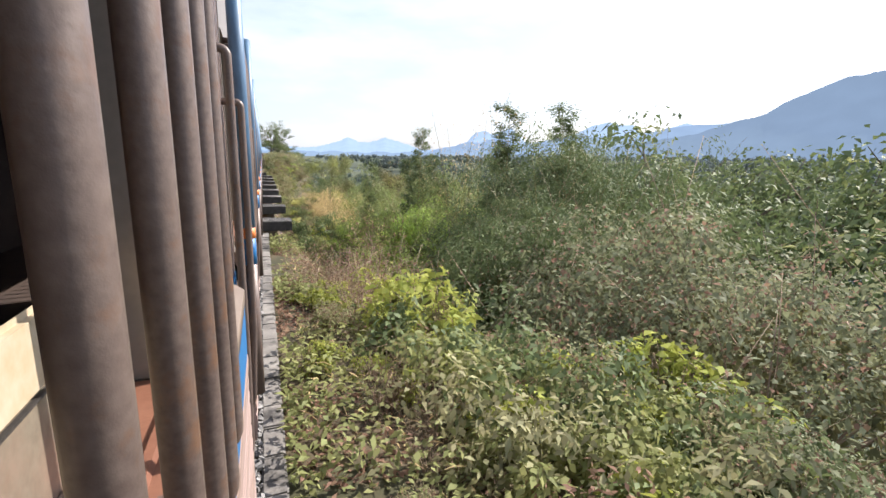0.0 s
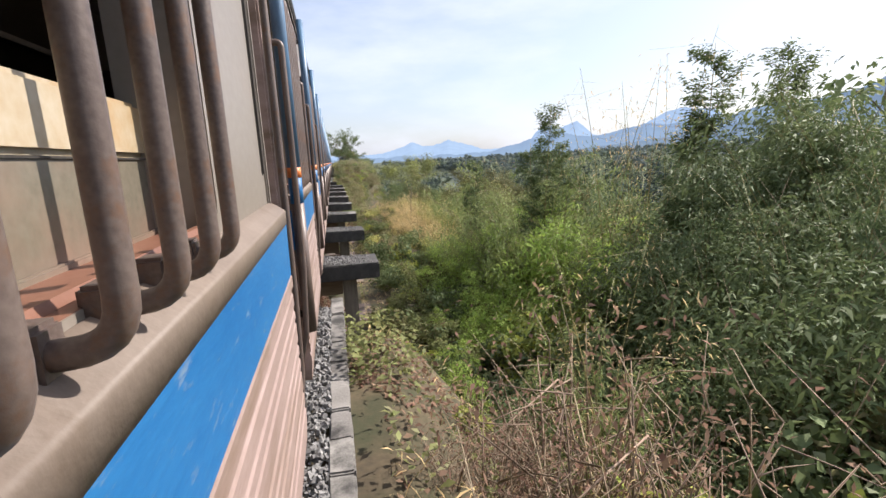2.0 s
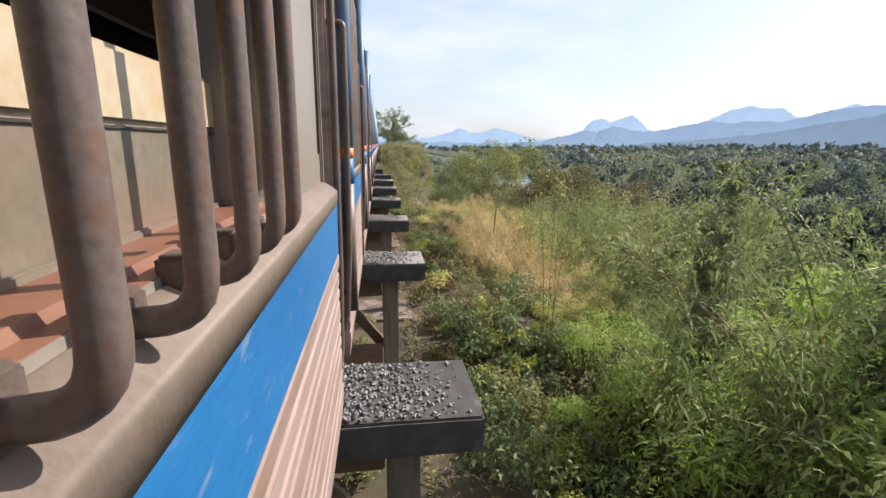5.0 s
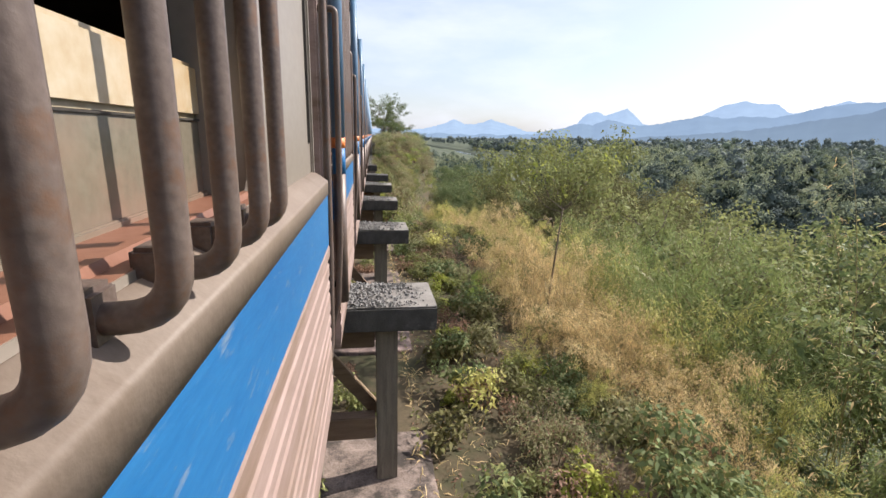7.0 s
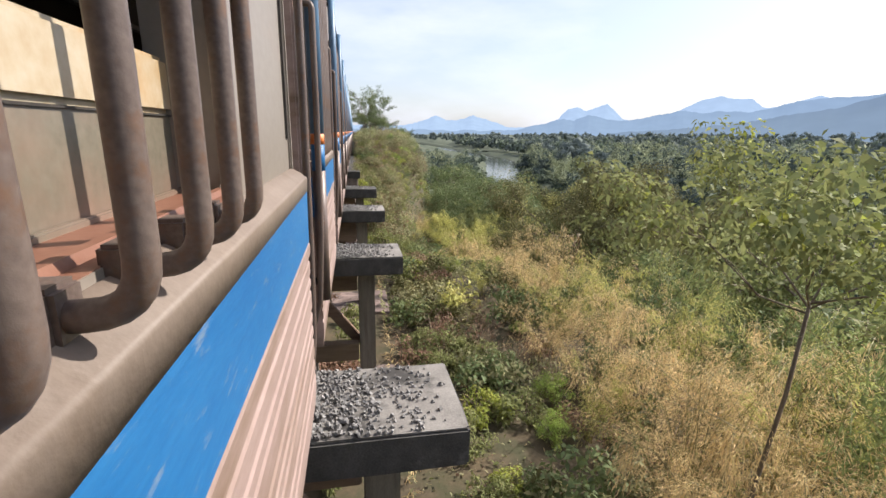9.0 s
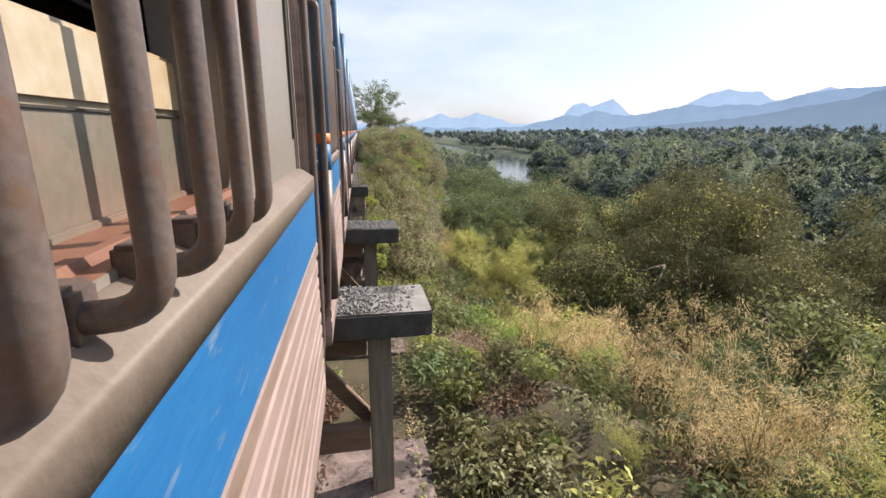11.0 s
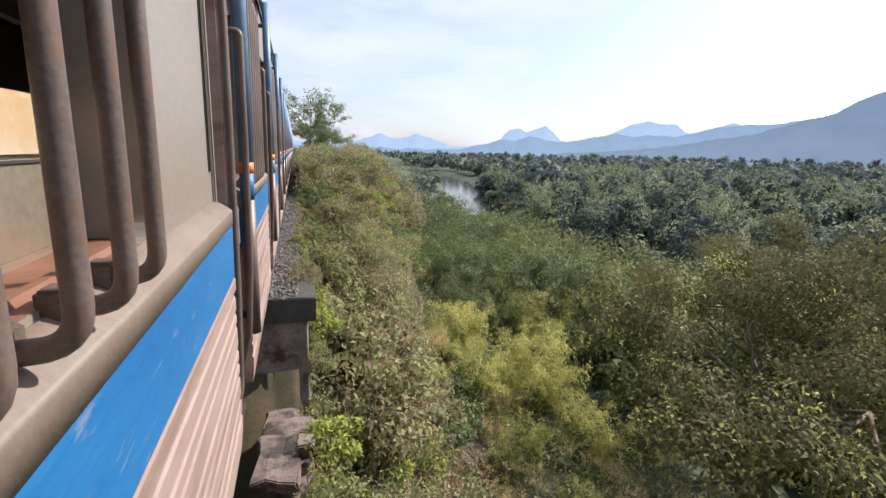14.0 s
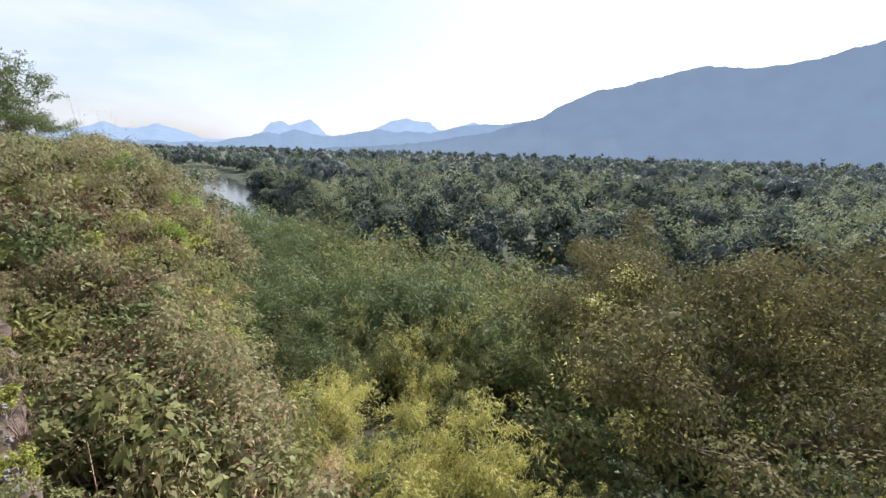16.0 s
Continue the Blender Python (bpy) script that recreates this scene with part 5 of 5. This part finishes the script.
# bushy rock shoulder
scatter(40, ["olive", "green", "dry", "olive", "lime"], 0.8, 6, 84, 104, 0.9, 1.5, 0.6)
stand("lush", [(4.6, 97.0, 0.6), (5.6, 99.4, 1.4), (4.2, 101.4, 2.8)])
stand("olive", [(4.3, 100.0, 2.5), (5.4, 98.2, 1.2), (6.2, 98.8, 0.6), (6.8, 101.4, 1.0), (3.4, 96.6, 1.0), (2.6, 94.2, 0.4), (3.0, 99.4, 2.2), (7.2, 104.0, 1.4), (5.2, 103.4, 2.6), (2.2, 91.0, -0.2), (3.8, 93.6, -0.8)])
thicket(105, "bushy cover of the rock shoulder", {"green": 70, "olive": 90, "dark": 30, "lime": 30, "dead": 24}, 0.8, 12, 90, 140, 1.0, 1.9)
stand("airy", [(2.6, 151.0, 13.0), (5.0, 156.0, 11.0)])
stand("darktree", [(3.4, 148.0, 7.4), (6.0, 152.0, 6.6), (2.2, 156.0, 8.2), (8.4, 131.0, 4.0)])
stand("bare", [(4.6, 112.0, 5.6), (5.6, 111.0, 5.0)])


def ground_cover(seed, count, wide=14, y0=1, y1=108):
    """Low herbs, seedlings and fallen leaves over the near slope."""
    for s, mat, label, high, size in ((seed, LEAF, "low green herbs covering the slope", 0.45, 0.13), (seed + 1, OLIVE, "dusty low weeds covering the slope", 0.5, 0.11),
                                      (seed + 2, DEAD, "fallen dry brown leaves on the slope", 0.04, 0.12), (seed + 3, STRAW, "dry straw-coloured grass on the slope", 0.3, 0.3)):
        rng = np.random.default_rng(s)
        if wide < 5 and mat in (STRAW, OLIVE):
            continue
        y = rng.uniform(y0, y1, count)
        x = (0.35 if wide > 5 else 0.02) + rng.uniform(0, 1, count) ** 1.5 * wide
        x = np.where((y > 19) & (y < 72), np.maximum(x, 0.9), x)
        patch = np.sin(x * 1.7 + s) * np.cos(y * 1.1 + s * 2) + 0.5 * np.sin(x * 0.6 - y * 0.5 + s)
        keep = patch > -0.1
        x, y = x[keep], y[keep]
        k = len(x)
        p = np.stack([x, y, land(x, y) + rng.uniform(0, 1, k) ** 1.6 * high], 1)
        w = rng.normal(size=(k, 3)) * np.array([1, 1, 0.5]) + np.array([0, 0, 0.5 if high > 0.1 else 0])
        ob = new("ground_cover", leaves_mesh("ground_cover", rng, p, w, size, size * (0.5 if s != seed + 3 else 0.07), mat))
        tagged(ob, label, "undergrowth", kind="stuff")


ground_cover(70, 16000)
ground_cover(80, 7000, 2.6, 2, 18)
thicket(106, "weeds and litter under the trestle", {"dead": 60, "green": 40}, -2.6, 0.0, 20, 72, 0.4, 0.8)

def lump_mesh(rounds):
    bm = bmesh.new()
    bmesh.ops.create_icosphere(bm, subdivisions=rounds, radius=1)
    v = np.array([q.co for q in bm.verts])
    f = np.array([[q.index for q in p.verts] for p in bm.faces])
    bm.free()
    return v, f


def puff_woods(seed, count, region, mats, label, h0, h1, puffs, k, size, heart, wide=0.55, solid=0):
    """Woods that nobody could count: trees whose crowns are heaps of leafy tufts over hearts, mostly darker leaves that
    paint in the shade, one mesh for each kind of leaf.
    """
    rng = np.random.default_rng(seed)
    cs, ws, ns = [[] for m in mats], [[] for m in mats], [[] for m in mats]
    inner, inner_ways, q3 = [], [], max(3, k // 4)
    lumps, faces_of, at = [[] for m in mats], [[] for m in mats], [0 for m in mats]
    if solid:
        lv, lf = lump_mesh(solid)
    for i in range(count):
        x, y = region(rng)
        h = rng.uniform(h0, h1) * (1.25 if rng.random() < 0.15 else 1)
        z = float(land(x, y))
        pick = int(rng.integers(0, len(mats)))
        for j in range(puffs):
            a, q = rng.uniform(0, 6.28), rng.uniform(0, 1) ** 0.5
            r = h * rng.uniform(0.11, 0.2)
            c = np.array([x + math.cos(a) * q * h * 0.36, y + math.sin(a) * q * h * 0.36, z + h * (0.22 + 0.62 * (1 - q * q) ** 0.7 * rng.uniform(0.5, 1))])
            v = ball(rng, k)
            v[:, 2] = np.abs(v[:, 2]) * 1.25 - 0.35
            cs[pick].append(c + v * r * rng.uniform(0.7, 1.15, (k, 1)))
            ws[pick].append(np.cross(v, rng.normal(size=(k, 3))) + v * 0.35)
            ns[pick].append(v + (0, 0, 0.3))
            if solid:
                lumps[pick].append(lv * (0.6 + rng.normal(size=(len(lv), 1)) * 0.12) * r * (1, 1, 1.15) + c - (0, 0, 0.1 * r))
                faces_of[pick].append(lf + at[pick])
                at[pick] += len(lv)
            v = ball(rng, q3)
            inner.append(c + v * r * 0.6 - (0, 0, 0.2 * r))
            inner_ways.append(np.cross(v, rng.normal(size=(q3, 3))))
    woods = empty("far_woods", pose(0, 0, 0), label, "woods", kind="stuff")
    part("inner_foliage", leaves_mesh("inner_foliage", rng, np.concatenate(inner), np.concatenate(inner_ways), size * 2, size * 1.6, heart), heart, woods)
    for m, c, w, n in zip(mats, cs, ws, ns):
        part("foliage", leaves_mesh("foliage", rng, np.concatenate(c), np.concatenate(w), size, size * wide, m, 0.2, np.concatenate(n)), m, woods)
    for m, v, f in zip(mats, lumps, faces_of):
        if v:
            part("foliage_mass", mesh_of("foliage_mass", np.concatenate(v), np.concatenate(f), m, True), m, woods)
    return woods


def bamboo_woods(seed, count, region, mat, label, h0, h1, k, size, culms=11, heart=HAZY_DARK):
    """Woods of bamboo: fountains of arching, feathered culms over a dense inner mass whose darker leaves paint in the
    shade.
    """
    rng = np.random.default_rng(seed)
    cs, ws, ns, mids, rads, inner = [], [], [], [], [], k // 5
    for i in range(count):
        x, y = region(rng)
        h = rng.uniform(h0, h1)
        z = float(land(x, y))
        a = rng.uniform(0, 6.28, culms)
        tall = h * rng.uniform(0.55, 1.05, culms)
        out = tall * rng.uniform(0.1, 0.5, culms)
        pick = rng.integers(0, culms, k)
        s = rng.uniform(0.35, 1, k) ** 0.85
        way = np.stack([np.cos(a), np.sin(a)], 1)[pick]
        bow = out[pick] * s ** 2.4
        up = tall[pick] * (s - 0.2 * s ** 4)
        wide = h * 0.045 * (1.35 - s)
        p = np.stack([way[:, 0] * bow, way[:, 1] * bow, up], 1) + rng.normal(size=(k, 3)) * wide[:, None]
        cs.append(p + (x, y, z))
        d = np.stack([way[:, 0] * s, way[:, 1] * s, 0.9 - 1.3 * s], 1)
        ws.append(d + rng.normal(size=(k, 3)) * 0.45)
        ns.append(np.stack([way[:, 0] * 0.6, way[:, 1] * 0.6, np.full(k, 0.7)], 1))
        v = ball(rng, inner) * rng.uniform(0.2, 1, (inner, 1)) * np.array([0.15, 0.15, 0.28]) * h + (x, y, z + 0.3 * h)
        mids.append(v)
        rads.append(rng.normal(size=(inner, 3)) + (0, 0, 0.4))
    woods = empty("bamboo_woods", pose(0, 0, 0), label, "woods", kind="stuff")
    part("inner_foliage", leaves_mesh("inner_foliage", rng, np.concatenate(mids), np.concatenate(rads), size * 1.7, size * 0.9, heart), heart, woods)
    part("foliage", leaves_mesh("foliage", rng, np.concatenate(cs), np.concatenate(ws), size, size * 0.4, mat, 0.3, np.concatenate(ns)), mat, woods)
    return woods


def far_bank(rng):
    y = rng.uniform(10, 330)
    return river_x(y) + 13 + rng.uniform(0, 1) ** 1.3 * 100, y


def bank_front(rng):
    y = rng.uniform(20, 290)
    return river_x(y) + 9 + rng.uniform(0, 1) * 30, y


def valley_end(rng):
    a, d = radians(rng.uniform(4, 100)), 520 + 1000 * rng.uniform(0, 1)
    return max(river_x(60 + math.cos(a) * d) + 40, math.sin(a) * d), 60 + math.cos(a) * d


def far_plain(rng):
    a, d = radians(rng.uniform(3, 100)), 170 + 500 * rng.uniform(0, 1) ** 1.4
    return max(river_x(60 + math.cos(a) * d) + 30, math.sin(a) * d), 60 + math.cos(a) * d


def up_river(rng):
    y = rng.uniform(178, 420)
    return 6 + rng.uniform(0, 1) * min(float(river_x(y)) - 19, 0.3 * (y - 75)), y


def river_edge(rng):
    y = rng.uniform(85, 160)
    low = max(24, 0.5 * (y - 76))
    return rng.uniform(low, max(low + 3, float(river_x(y)) - 8)), y


def near_bank(rng):
    y = rng.uniform(15, 150)
    low = max(17, 0.52 * (y - 76))
    return rng.uniform(low, max(low + 4, float(river_x(y)) - 14)), y


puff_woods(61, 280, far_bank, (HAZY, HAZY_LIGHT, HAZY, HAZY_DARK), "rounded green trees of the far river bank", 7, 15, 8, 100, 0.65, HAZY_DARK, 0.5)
# The shadow along the far bank's edge is painted in with HAZY_DARK leaves.
puff_woods(76, 100, bank_front, (HAZY, HAZY_DARK, HAZY_DARK), "trees at the edge of the far river bank, dark with painted shade", 7, 13, 8, 100, 0.55, HAZY_DARK, 0.5)
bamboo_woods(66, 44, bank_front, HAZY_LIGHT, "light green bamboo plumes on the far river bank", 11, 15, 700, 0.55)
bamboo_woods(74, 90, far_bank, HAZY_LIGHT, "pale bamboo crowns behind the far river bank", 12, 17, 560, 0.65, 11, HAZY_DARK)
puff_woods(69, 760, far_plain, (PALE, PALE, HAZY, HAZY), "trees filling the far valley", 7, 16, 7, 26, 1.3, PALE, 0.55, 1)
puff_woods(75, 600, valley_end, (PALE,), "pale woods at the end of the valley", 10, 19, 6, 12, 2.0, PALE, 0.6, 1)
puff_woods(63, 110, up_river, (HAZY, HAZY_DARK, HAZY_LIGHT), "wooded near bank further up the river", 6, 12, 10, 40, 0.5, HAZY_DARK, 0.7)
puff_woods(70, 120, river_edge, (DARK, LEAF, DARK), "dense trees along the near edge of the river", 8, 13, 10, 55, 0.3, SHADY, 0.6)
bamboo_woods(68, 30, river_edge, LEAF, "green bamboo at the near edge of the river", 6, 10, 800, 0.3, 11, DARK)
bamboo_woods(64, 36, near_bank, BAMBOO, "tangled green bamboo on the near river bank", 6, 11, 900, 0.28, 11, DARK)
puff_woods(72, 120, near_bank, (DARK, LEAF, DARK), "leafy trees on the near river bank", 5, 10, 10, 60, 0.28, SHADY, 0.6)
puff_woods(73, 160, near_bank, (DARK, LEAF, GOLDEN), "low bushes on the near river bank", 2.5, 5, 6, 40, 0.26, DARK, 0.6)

# sources of the plants that stand nowhere are taken away
for kind in KINDS.values():
    for ob in kind:
        if ob not in used:
            for o in (*ob.children_recursive, ob):
                bpy.data.objects.remove(o)
